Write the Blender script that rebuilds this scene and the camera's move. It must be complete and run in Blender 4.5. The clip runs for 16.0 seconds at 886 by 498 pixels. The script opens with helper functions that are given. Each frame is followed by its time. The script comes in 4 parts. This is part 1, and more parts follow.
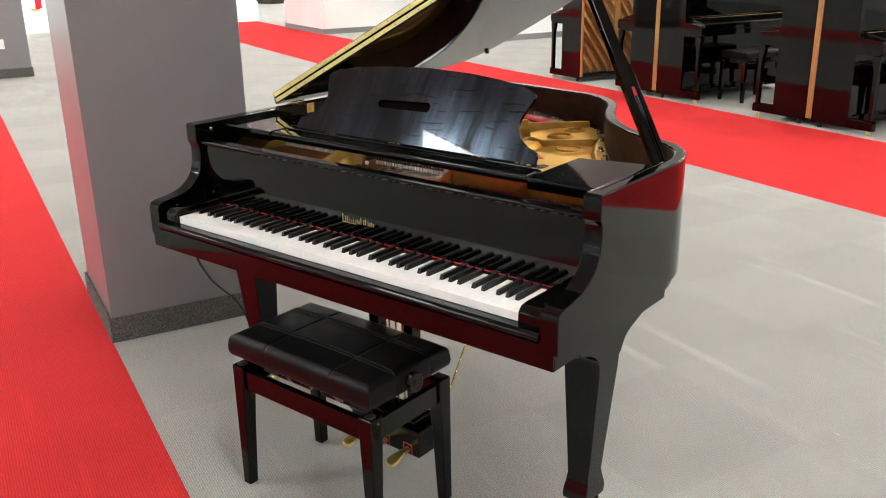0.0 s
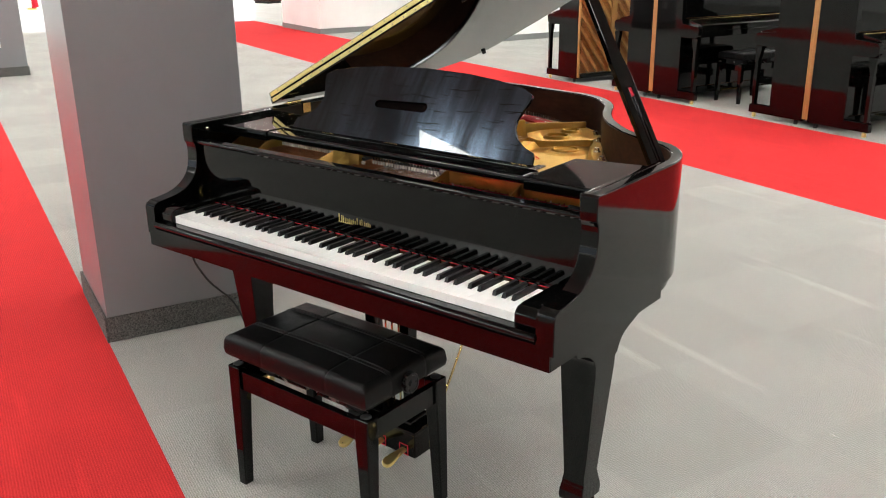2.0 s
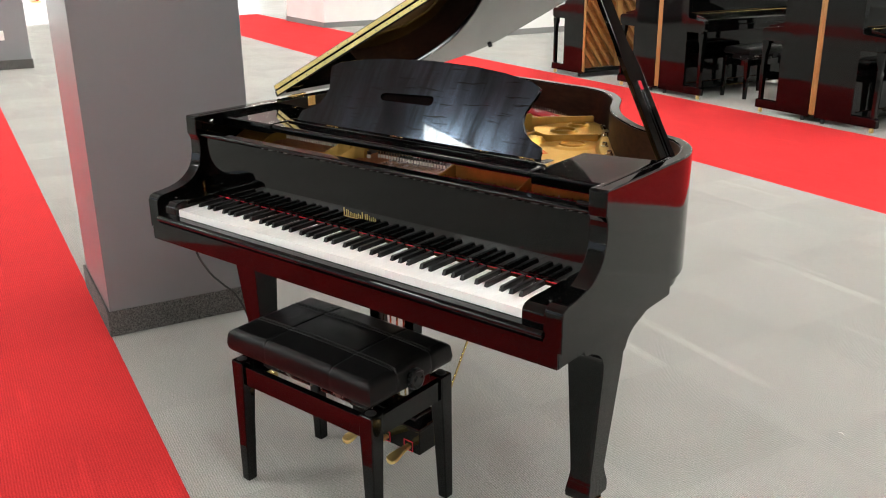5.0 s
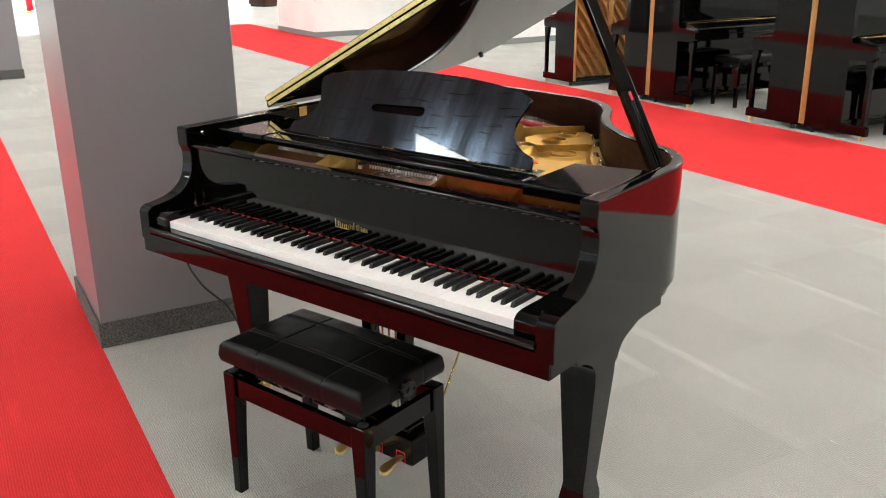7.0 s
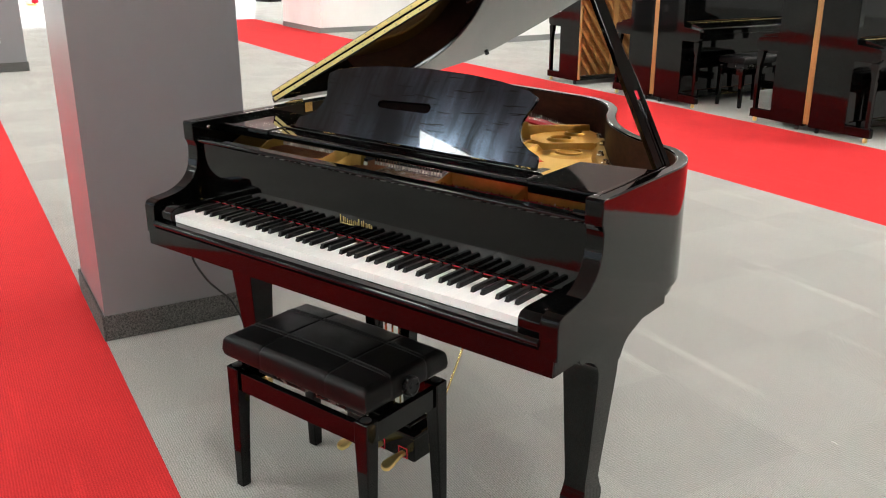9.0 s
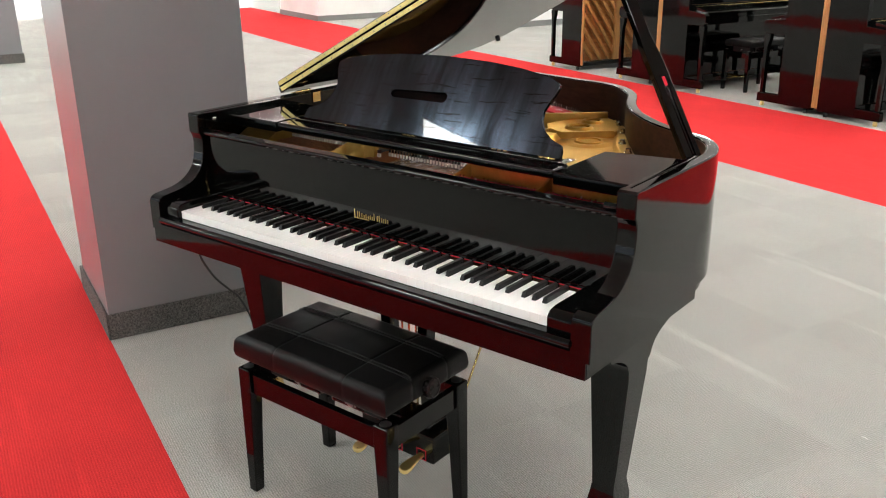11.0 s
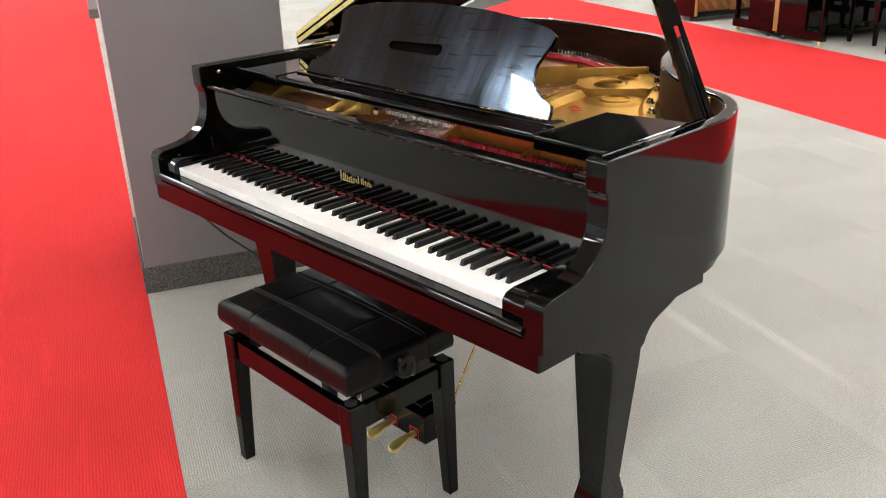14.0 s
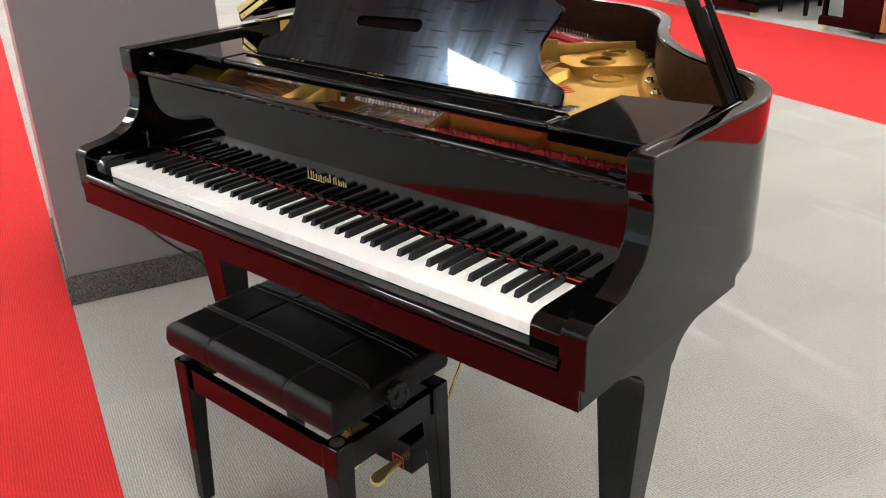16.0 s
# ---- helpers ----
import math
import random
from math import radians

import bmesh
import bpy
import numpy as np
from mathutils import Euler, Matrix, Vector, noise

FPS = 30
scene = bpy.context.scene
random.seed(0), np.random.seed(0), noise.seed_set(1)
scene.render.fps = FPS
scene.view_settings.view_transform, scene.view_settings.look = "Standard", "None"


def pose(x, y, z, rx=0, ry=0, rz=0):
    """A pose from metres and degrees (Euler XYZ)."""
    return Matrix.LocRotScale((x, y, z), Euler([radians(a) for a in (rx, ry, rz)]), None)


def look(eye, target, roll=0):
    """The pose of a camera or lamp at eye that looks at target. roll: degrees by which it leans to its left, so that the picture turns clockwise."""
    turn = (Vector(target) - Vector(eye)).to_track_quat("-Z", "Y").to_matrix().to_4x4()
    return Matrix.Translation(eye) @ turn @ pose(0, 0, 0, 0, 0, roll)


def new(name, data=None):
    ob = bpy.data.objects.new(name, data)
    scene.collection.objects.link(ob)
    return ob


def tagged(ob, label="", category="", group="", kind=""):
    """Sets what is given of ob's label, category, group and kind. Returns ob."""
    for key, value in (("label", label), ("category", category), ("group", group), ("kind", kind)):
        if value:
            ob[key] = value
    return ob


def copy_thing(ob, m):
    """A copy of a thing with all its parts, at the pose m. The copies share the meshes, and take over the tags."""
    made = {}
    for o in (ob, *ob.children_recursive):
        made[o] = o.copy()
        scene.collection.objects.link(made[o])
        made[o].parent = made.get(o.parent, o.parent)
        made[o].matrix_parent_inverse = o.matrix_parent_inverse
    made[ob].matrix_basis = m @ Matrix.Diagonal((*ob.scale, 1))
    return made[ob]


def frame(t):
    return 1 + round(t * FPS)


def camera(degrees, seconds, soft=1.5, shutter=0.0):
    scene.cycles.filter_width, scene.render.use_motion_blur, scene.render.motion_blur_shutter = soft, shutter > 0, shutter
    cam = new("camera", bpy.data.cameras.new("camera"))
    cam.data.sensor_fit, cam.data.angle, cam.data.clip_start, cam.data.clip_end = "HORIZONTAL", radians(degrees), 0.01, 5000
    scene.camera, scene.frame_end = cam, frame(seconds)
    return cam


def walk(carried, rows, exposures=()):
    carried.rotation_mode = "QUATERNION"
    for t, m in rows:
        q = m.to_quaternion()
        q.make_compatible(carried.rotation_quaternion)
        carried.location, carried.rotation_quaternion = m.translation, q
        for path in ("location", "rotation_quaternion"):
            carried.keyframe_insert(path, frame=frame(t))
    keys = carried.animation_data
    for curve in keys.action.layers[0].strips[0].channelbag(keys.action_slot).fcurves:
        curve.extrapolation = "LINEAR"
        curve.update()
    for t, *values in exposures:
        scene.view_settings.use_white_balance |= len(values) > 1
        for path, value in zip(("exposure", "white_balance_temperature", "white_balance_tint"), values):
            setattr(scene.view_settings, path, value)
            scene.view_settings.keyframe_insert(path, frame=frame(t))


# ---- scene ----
cam = camera(53.4, 16.0, 1.1)
PATH = [
    (0, (1.591, -1.458, 1.477), (0.395, 0.008, 0.829), -1.0),
    (0.5, (1.59, -1.455, 1.475), (0.403, 0.019, 0.827), -0.8),
    (1, (1.589, -1.455, 1.474), (0.405, 0.02, 0.825), -0.8),
    (1.5, (1.589, -1.458, 1.477), (0.401, 0.014, 0.828), -0.7),
    (2, (1.59, -1.456, 1.477), (0.4, 0.015, 0.829), -0.8),
    (2.5, (1.583, -1.456, 1.475), (0.389, 0.01, 0.823), -0.9),
    (3, (1.571, -1.452, 1.469), (0.37, 0.007, 0.814), -0.9),
    (3.5, (1.568, -1.45, 1.469), (0.369, 0.005, 0.802), -0.9),
    (6, (1.569, -1.437, 1.469), (0.38, 0.033, 0.817), -0.7),
    (6.5, (1.571, -1.437, 1.473), (0.385, 0.037, 0.823), -0.8),
    (7, (1.569, -1.438, 1.474), (0.385, 0.041, 0.833), -0.7),
    (7.5, (1.57, -1.438, 1.475), (0.39, 0.047, 0.839), -0.6),
    (8, (1.568, -1.439, 1.474), (0.389, 0.046, 0.837), -0.4),
    (8.5, (1.57, -1.444, 1.474), (0.387, 0.034, 0.83), -0.0),
    (9, (1.567, -1.447, 1.475), (0.381, 0.028, 0.828), -0.1),
    (9.5, (1.567, -1.449, 1.474), (0.374, 0.02, 0.826), -0.4),
    (9.7, (1.571, -1.449, 1.472), (0.371, 0.014, 0.825), -0.2),
    (11.8, (1.417, -1.268, 1.462), (0.248, 0.190, 0.749), -1.3),
    (12, (1.437, -1.213, 1.474), (0.238, 0.216, 0.754), -1.7),
    (12.5, (1.559, -1.087, 1.464), (0.242, 0.248, 0.767), 0.0),
    (13, (1.613, -1.047, 1.464), (0.237, 0.223, 0.759), -1.2),
    (13.5, (1.592, -1.047, 1.442), (0.211, 0.198, 0.704), -2.4),
    (14, (1.594, -1.043, 1.423), (0.229, 0.203, 0.66), -2.1),
    (14.5, (1.585, -1.042, 1.417), (0.232, 0.214, 0.649), -2.3),
    (15, (1.49, -1.029, 1.401), (0.168, 0.256, 0.625), -3.1),
    (15.5, (1.369, -1.026, 1.395), (0.111, 0.312, 0.603), -3.2),
    (16, (1.295, -0.952, 1.381), (0.072, 0.403, 0.563), -1.9),
]
walk(cam, [(t, look(eye, target, roll)) for t, eye, target, roll in PATH], [(0, 0.08), (9.7, 0.08), (12, 0.15), (12.5, 0.17), (13, 0.25), (14.5, 0.30), (16, 0.27)])

# ---------------------------------------------------------------- light
world = bpy.data.worlds.new("World")
scene.world = world
world.use_nodes = True
world.node_tree.nodes["Background"].inputs[0].default_value = (0.8, 0.9, 1, 1)
world.node_tree.nodes["Background"].inputs[1].default_value = 0.8
PANEL_STRENGTH = 34.0
CEILING = 3.7
WINDOW_POWER = 60.0

# the showroom's grid is turned against the piano; its zero is the column's corner
GRID = pose(-1.487, 0.2, 0, 0, 0, -21.8)
STAND = pose(-1.487, 0.2, 0, 0, 0, -21.4)  # the line along which lamps, far columns and uprights stand


# ---------------------------------------------------------------- materials
def mat(name, color, rough=0.5, metal=0.0, ior=1.5, coat=0.0, coat_rough=0.03):
    m = bpy.data.materials.new(name)
    m.use_nodes = True
    b = m.node_tree.nodes["Principled BSDF"]
    b.inputs["Base Color"].default_value = (*color, 1)
    b.inputs["Roughness"].default_value = rough
    b.inputs["Metallic"].default_value = metal
    b.inputs["IOR"].default_value = ior
    b.inputs["Coat Weight"].default_value = coat
    b.inputs["Coat Roughness"].default_value = coat_rough
    return m


def node(m, kind, **inputs):
    n = m.node_tree.nodes.new(kind)
    for k, v in inputs.items():
        n.inputs[k].default_value = v
    return n


def link(m, a, b):
    m.node_tree.links.new(a, b)


def bsdf(m):
    return m.node_tree.nodes["Principled BSDF"]


def ramp(m, fac, stops):
    r = m.node_tree.nodes.new("ShaderNodeValToRGB")
    while len(r.color_ramp.elements) < len(stops):
        r.color_ramp.elements.new(0.5)
    for e, (p, c) in zip(r.color_ramp.elements, stops):
        e.position, e.color = p, (*c, 1) if len(c) == 3 else c
    link(m, fac, r.inputs[0])
    return r


def coords(m, scale=(1, 1, 1), rot=(0, 0, 0), where="Object"):
    tc = m.node_tree.nodes.new("ShaderNodeTexCoord")
    mp = m.node_tree.nodes.new("ShaderNodeMapping")
    mp.inputs["Scale"].default_value = scale
    mp.inputs["Rotation"].default_value = rot
    link(m, tc.outputs[where], mp.inputs[0])
    return mp.outputs[0]


def world_coords(m, turn_deg=0.0):
    g = m.node_tree.nodes.new("ShaderNodeNewGeometry")
    mp = m.node_tree.nodes.new("ShaderNodeMapping")
    mp.vector_type = "TEXTURE"
    mp.inputs["Location"].default_value = GRID.translation
    mp.inputs["Rotation"].default_value = (0, 0, radians(turn_deg))
    link(m, g.outputs["Position"], mp.inputs[0])
    return mp.outputs[0]


def math_node(m, op, a, b=None):
    n = m.node_tree.nodes.new("ShaderNodeMath")
    n.operation = op
    for i, v in enumerate((a, b)):
        if v is None:
            continue
        if isinstance(v, (int, float)):
            n.inputs[i].default_value = v
        else:
            link(m, v, n.inputs[i])
    return n.outputs[0]


def mix_color(m, fac, a, b, blend="MIX"):
    n = m.node_tree.nodes.new("ShaderNodeMix")
    n.data_type, n.blend_type = "RGBA", blend
    for i, v in ((0, fac), (6, a), (7, b)):
        if isinstance(v, (int, float)):
            n.inputs[i].default_value = v
        elif isinstance(v, tuple):
            n.inputs[i].default_value = (*v, 1)
        else:
            link(m, v, n.inputs[i])
    return n.outputs[2]


def bump(m, height, strength, distance, target=None):
    n = node(m, "ShaderNodeBump", Strength=strength, Distance=distance)
    link(m, height, n.inputs["Height"])
    link(m, n.outputs[0], (target or bsdf(m)).inputs["Normal"])
    return n


def noise_tex(m, vec, scale, detail=4, rough=0.55):
    n = node(m, "ShaderNodeTexNoise", Scale=scale, Detail=detail, Roughness=rough)
    link(m, vec, n.inputs["Vector"])
    return n.outputs["Fac"]


def carpet(name, dark, light, quarter_turn, rib=0.0075, amp=0.24, streaks=(), wobble=3.0):
    """Ribbed carpet tiles; the ribs turn a quarter from tile to tile where wanted."""
    m = mat(name, light, 0.95)
    bsdf(m).inputs["Specular IOR Level"].default_value = 0.06
    v = world_coords(m, -21.8)
    sep = m.node_tree.nodes.new("ShaderNodeSeparateXYZ")
    link(m, v, sep.inputs[0])

    def wave(axis):
        jitter = math_node(m, "MULTIPLY", noise_tex(m, v, 38, 4, 0.65), wobble)
        ph = math_node(m, "ADD", math_node(m, "MULTIPLY", sep.outputs[axis], 2 * math.pi / rib), jitter)
        loops = math_node(m, "MULTIPLY", noise_tex(m, v, 130, 3, 0.7), 1.1)
        return math_node(m, "ADD", math_node(m, "MULTIPLY", math_node(m, "MULTIPLY", math_node(m, "SINE", ph), loops), 0.6), 0.5)

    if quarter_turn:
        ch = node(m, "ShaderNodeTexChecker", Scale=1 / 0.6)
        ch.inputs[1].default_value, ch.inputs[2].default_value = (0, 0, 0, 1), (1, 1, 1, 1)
        flat = m.node_tree.nodes.new("ShaderNodeCombineXYZ")
        for i, start in ((0, 1.315), (1, 1.134)):
            link(m, math_node(m, "SUBTRACT", sep.outputs[i], start), flat.inputs[i])
        flat.inputs[2].default_value = 0.25
        link(m, flat.outputs[0], ch.inputs[0])
        a, b = wave(0), wave(1)
        n = m.node_tree.nodes.new("ShaderNodeMix")
        link(m, ch.outputs["Fac"], n.inputs[0])
        link(m, a, n.inputs[2])
        link(m, b, n.inputs[3])
        w = n.outputs[0]
        painted_sheen = math_node(m, "SUBTRACT", math_node(m, "MULTIPLY", ch.outputs["Fac"], 0.055), 0.034)
    else:
        w, painted_sheen = wave(1), 0.0
    # long wear bands and soft blotches
    stretch = m.node_tree.nodes.new("ShaderNodeMapping")
    stretch.inputs["Scale"].default_value = (1.1, 11.0, 1)
    link(m, v, stretch.inputs[0])
    band = ramp(m, noise_tex(m, stretch.outputs[0], 1.0, 2), [(0.60, (0, 0, 0)), (0.70, (1, 1, 1))]).outputs[0]
    blot = noise_tex(m, v, 2.3, 5)
    tuft = noise_tex(m, v, 210, 3, 0.8)
    f = math_node(m, "MULTIPLY", w, amp)
    f = math_node(m, "ADD", f, math_node(m, "MULTIPLY", tuft, 0.97 - amp))
    base = ramp(m, f, [(0.27, dark), (0.73, light)])
    info = m.node_tree.nodes.new("ShaderNodeObjectInfo")
    tone = math_node(m, "ADD", math_node(m, "MULTIPLY", band, 0.09), math_node(m, "MULTIPLY", blot, 0.22))
    tone = math_node(m, "ADD", math_node(m, "ADD", tone, 0.86), math_node(m, "MULTIPLY", info.outputs["Random"], 0.025))
    tone = math_node(m, "ADD", tone, painted_sheen)  # sheen of the leaning pile, painted into every second tile's colour
    streak_noise = noise_tex(m, v, 24, 3)
    for cx, cy, angle, length, width, strength in streaks:  # pale soft-edged streaks, broken up by noise
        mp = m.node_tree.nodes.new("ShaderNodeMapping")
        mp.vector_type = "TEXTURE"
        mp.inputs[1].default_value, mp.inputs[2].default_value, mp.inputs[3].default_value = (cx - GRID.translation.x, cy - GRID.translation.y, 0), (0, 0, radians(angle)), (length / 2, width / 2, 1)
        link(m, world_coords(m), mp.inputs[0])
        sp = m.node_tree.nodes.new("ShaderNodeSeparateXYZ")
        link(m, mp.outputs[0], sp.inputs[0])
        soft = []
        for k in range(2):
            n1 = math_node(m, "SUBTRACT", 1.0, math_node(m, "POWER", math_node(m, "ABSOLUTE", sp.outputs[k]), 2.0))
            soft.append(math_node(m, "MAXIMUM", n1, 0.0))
        mask = math_node(m, "MULTIPLY", math_node(m, "MULTIPLY", soft[0], soft[1]), streak_noise)
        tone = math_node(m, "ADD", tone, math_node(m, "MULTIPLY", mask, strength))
    gray = m.node_tree.nodes.new("ShaderNodeCombineColor")
    for i in range(3):
        link(m, tone, gray.inputs[i])
    link(m, mix_color(m, 1.0, base.outputs[0], gray.outputs[0], "MULTIPLY"), bsdf(m).inputs["Base Color"])
    bump(m, math_node(m, "ADD", math_node(m, "MULTIPLY", w, 0.55), math_node(m, "MULTIPLY", tuft, 1.1)), 0.6, 0.003)
    return m


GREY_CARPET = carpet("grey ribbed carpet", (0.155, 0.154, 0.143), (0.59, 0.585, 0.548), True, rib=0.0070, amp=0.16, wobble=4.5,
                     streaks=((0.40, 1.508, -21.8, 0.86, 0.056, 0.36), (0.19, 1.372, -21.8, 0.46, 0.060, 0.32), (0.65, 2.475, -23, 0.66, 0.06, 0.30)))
RED_CARPET = carpet("red ribbed carpet", (0.37, 0.017, 0.019), (0.86, 0.053, 0.056), False, rib=0.0085, amp=0.17, wobble=2.5)


def paint(name, color, rough=0.6):
    m = mat(name, color, rough)
    v = coords(m)
    n = noise_tex(m, v, 1.3, 5)
    dark, light = tuple(c * 0.93 for c in color), tuple(min(1, c * 1.05) for c in color)
    link(m, ramp(m, n, [(0.3, dark), (0.7, light)]).outputs[0], bsdf(m).inputs["Base Color"])
    bump(m, noise_tex(m, v, 260, 2), 0.12, 0.002)
    return m


GREY_PAINT = paint("warm grey wall paint", (0.205, 0.206, 0.216), 0.30)
WHITE_PAINT = paint("white wall paint", (0.82, 0.81, 0.79))
CEILING_PAINT = paint("ceiling paint", (0.62, 0.61, 0.60), 0.9)
FRAME_PAINT = paint("white enamel frame", (0.75, 0.75, 0.74), 0.4)

BASEBOARD = mat("flecked carpet baseboard", (0.12, 0.12, 0.115), 0.95)
_v = coords(BASEBOARD)
link(BASEBOARD, ramp(BASEBOARD, noise_tex(BASEBOARD, _v, 170, 3, 0.8), [(0.38, (0.03, 0.03, 0.028)), (0.62, (0.15, 0.147, 0.138))]).outputs[0],
     bsdf(BASEBOARD).inputs["Base Color"])
bump(BASEBOARD, noise_tex(BASEBOARD, _v, 300, 2), 0.6, 0.003)
PALE_BASE = paint("mid grey vinyl baseboard", (0.20, 0.20, 0.195), 0.5)


def lacquer(name, color=(0.0014, 0.0014, 0.0013), rough=0.04, ior=1.36, dust=0.04):
    """Polished polyester: nearly black, mirror-like, with faint dust and wiping marks in its gloss."""
    m = mat(name, color, rough, 0, ior)
    v = coords(m, (1, 1, 1))
    wipe = noise_tex(m, v, 9, 4)
    link(m, ramp(m, wipe, [(0.35, (rough,) * 3), (0.8, (rough + 0.05 * dust * 10 * 0.6,) * 3)]).outputs[0], bsdf(m).inputs["Roughness"])
    speck = noise_tex(m, v, 900, 1)
    link(m, ramp(m, speck, [(0.70, color), (0.80, tuple(c + 0.003 for c in color))]).outputs[0], bsdf(m).inputs["Base Color"])
    return m


LACQUER = lacquer("black polyester lacquer")
LACQUER_FAR = lacquer("black polyester lacquer of the uprights", ior=1.34)
bump(LACQUER_FAR, noise_tex(LACQUER_FAR, coords(LACQUER_FAR), 2.2, 1), 0.10, 0.006)

# music desk: the same lacquer, hazy with wiped dust, in long strokes
DESK = mat("dusty black lacquer", (0.0022, 0.0021, 0.0022), 0.022, 0, 1.33)
_c = coords(DESK, (1, 1, 1))
_wob = node(DESK, "ShaderNodeTexNoise", Scale=7.0, Detail=2.0)
link(DESK, _c, _wob.inputs["Vector"])
_mv = node(DESK, "ShaderNodeMix")
_mv.data_type = "VECTOR"
_mv.inputs[0].default_value = 0.022
link(DESK, _c, _mv.inputs[4])
link(DESK, _wob.outputs["Color"], _mv.inputs[5])


def desk_streaks(scale, turn):
    mp = DESK.node_tree.nodes.new("ShaderNodeMapping")
    mp.inputs["Scale"].default_value, mp.inputs["Rotation"].default_value = scale, (0, radians(turn), 0)
    link(DESK, _mv.outputs[1], mp.inputs[0])
    return noise_tex(DESK, mp.outputs[0], 1.0, 4, 0.6)


_gap = ramp(DESK, desk_streaks((8, 8, 115), 6), [(0.368, (0, 0, 0)), (0.396, (1, 1, 1))]).outputs[0]
_wipe = ramp(DESK, desk_streaks((13, 4, 1.6), 22), [(0.40, (0.10,) * 3), (0.50, (0.55,) * 3), (0.60, (1, 1, 1))]).outputs[0]
_patch = ramp(DESK, noise_tex(DESK, _c, 4.5, 3), [(0.35, (0.35,) * 3), (0.65, (1, 1, 1))]).outputs[0]
_sx = DESK.node_tree.nodes.new("ShaderNodeSeparateXYZ")
link(DESK, _mv.outputs[1], _sx.inputs[0])
# haze glows less towards the left; that fall-off is put into the mix
_left_fade = ramp(DESK, math_node(DESK, "ADD", _sx.outputs[0], 0.5), [(0.05, (0.40,) * 3), (0.55, (1, 1, 1))]).outputs[0]
_haze = math_node(DESK, "MULTIPLY", math_node(DESK, "MULTIPLY", math_node(DESK, "MULTIPLY", _gap, _wipe), _patch), _left_fade)
_dust = node(DESK, "ShaderNodeBsdfGlossy", Roughness=0.17)
# blue cast of the reflected light, put into the dust's tint
_dust.inputs["Color"].default_value = (0.56, 0.74, 1.0, 1)
_blend = DESK.node_tree.nodes.new("ShaderNodeMixShader")
link(DESK, math_node(DESK, "MULTIPLY", _haze, 0.093), _blend.inputs[0])
link(DESK, bsdf(DESK).outputs[0], _blend.inputs[1])
link(DESK, _dust.outputs[0], _blend.inputs[2])
link(DESK, _blend.outputs[0], DESK.node_tree.nodes["Material Output"].inputs[0])

LEATHER = mat("black leatherette", (0.0034, 0.0032, 0.0032), 0.40, 0, 1.25)
_v = coords(LEATHER)
_vor = node(LEATHER, "ShaderNodeTexVoronoi", Scale=420.0)
link(LEATHER, _v, _vor.inputs["Vector"])
bump(LEATHER, math_node(LEATHER, "ADD", _vor.outputs["Distance"], noise_tex(LEATHER, _v, 14, 4)), 0.22, 0.002)
link(LEATHER, ramp(LEATHER, noise_tex(LEATHER, _v, 18, 4), [(0.3, (0.28,) * 3), (0.75, (0.44,) * 3)]).outputs[0], bsdf(LEATHER).inputs["Roughness"])


def metal(name, color, rough, grain=40):
    m = mat(name, color, rough, 1.0)
    v = coords(m)
    n = noise_tex(m, v, grain, 3)
    link(m, ramp(m, n, [(0.3, (rough * 0.75,) * 3), (0.75, (min(1, rough * 1.5),) * 3)]).outputs[0], bsdf(m).inputs["Roughness"])
    return m


BRASS = metal("polished brass", (0.83, 0.62, 0.26), 0.16)
HINGE_BRASS = metal("brushed hinge brass", (0.88, 0.71, 0.29), 0.36, 90)
STEEL = metal("nickelled steel", (0.62, 0.60, 0.57), 0.22)
COPPER = metal("copper winding", (0.42, 0.19, 0.095), 0.35, 200)
GOLD_PLATE = mat("bronze-gold iron plate", (0.44, 0.262, 0.070), 0.30, 0.85, 1.5)
link(GOLD_PLATE, ramp(GOLD_PLATE, noise_tex(GOLD_PLATE, coords(GOLD_PLATE), 35, 4), [(0.3, (0.40, 0.238, 0.062)), (0.7, (0.49, 0.292, 0.080))]).outputs[0], bsdf(GOLD_PLATE).inputs["Base Color"])
bsdf(GOLD_PLATE).inputs["Specular Tint"].default_value = (0.95, 0.74, 0.42, 1)  # bronze powder keeps its colour at a glance
bump(GOLD_PLATE, noise_tex(GOLD_PLATE, coords(GOLD_PLATE), 500, 2), 0.15, 0.0008)
# near-black that stands in for shade behind the slot and between hinge leaves
SHADE_DARK = mat("near-black shade fill", (0.006, 0.004, 0.0038), 0.9, 0, 1.06)
RED_FELT = mat("red felt", (0.58, 0.012, 0.032), 0.95)
bump(RED_FELT, noise_tex(RED_FELT, coords(RED_FELT), 600, 2), 0.5, 0.002)
WHITE_FELT = mat("white felt", (0.72, 0.69, 0.62), 0.95)
IVORY = mat("white key plastic", (0.95, 0.95, 0.93), 0.16, 0, 1.46)
EBONY = mat("black key plastic", (0.005, 0.005, 0.005), 0.30, 0, 1.38)
link(EBONY, ramp(EBONY, noise_tex(EBONY, coords(EBONY), 30, 3), [(0.3, (0.24,) * 3), (0.8, (0.40,) * 3)]).outputs[0], bsdf(EBONY).inputs["Roughness"])
RUBBER = mat("black rubber", (0.012, 0.012, 0.012), 0.7)
WHITE_PLASTIC = mat("white plastic", (0.82, 0.82, 0.80), 0.35)
PAPER = mat("white label", (0.75, 0.74, 0.70), 0.7)


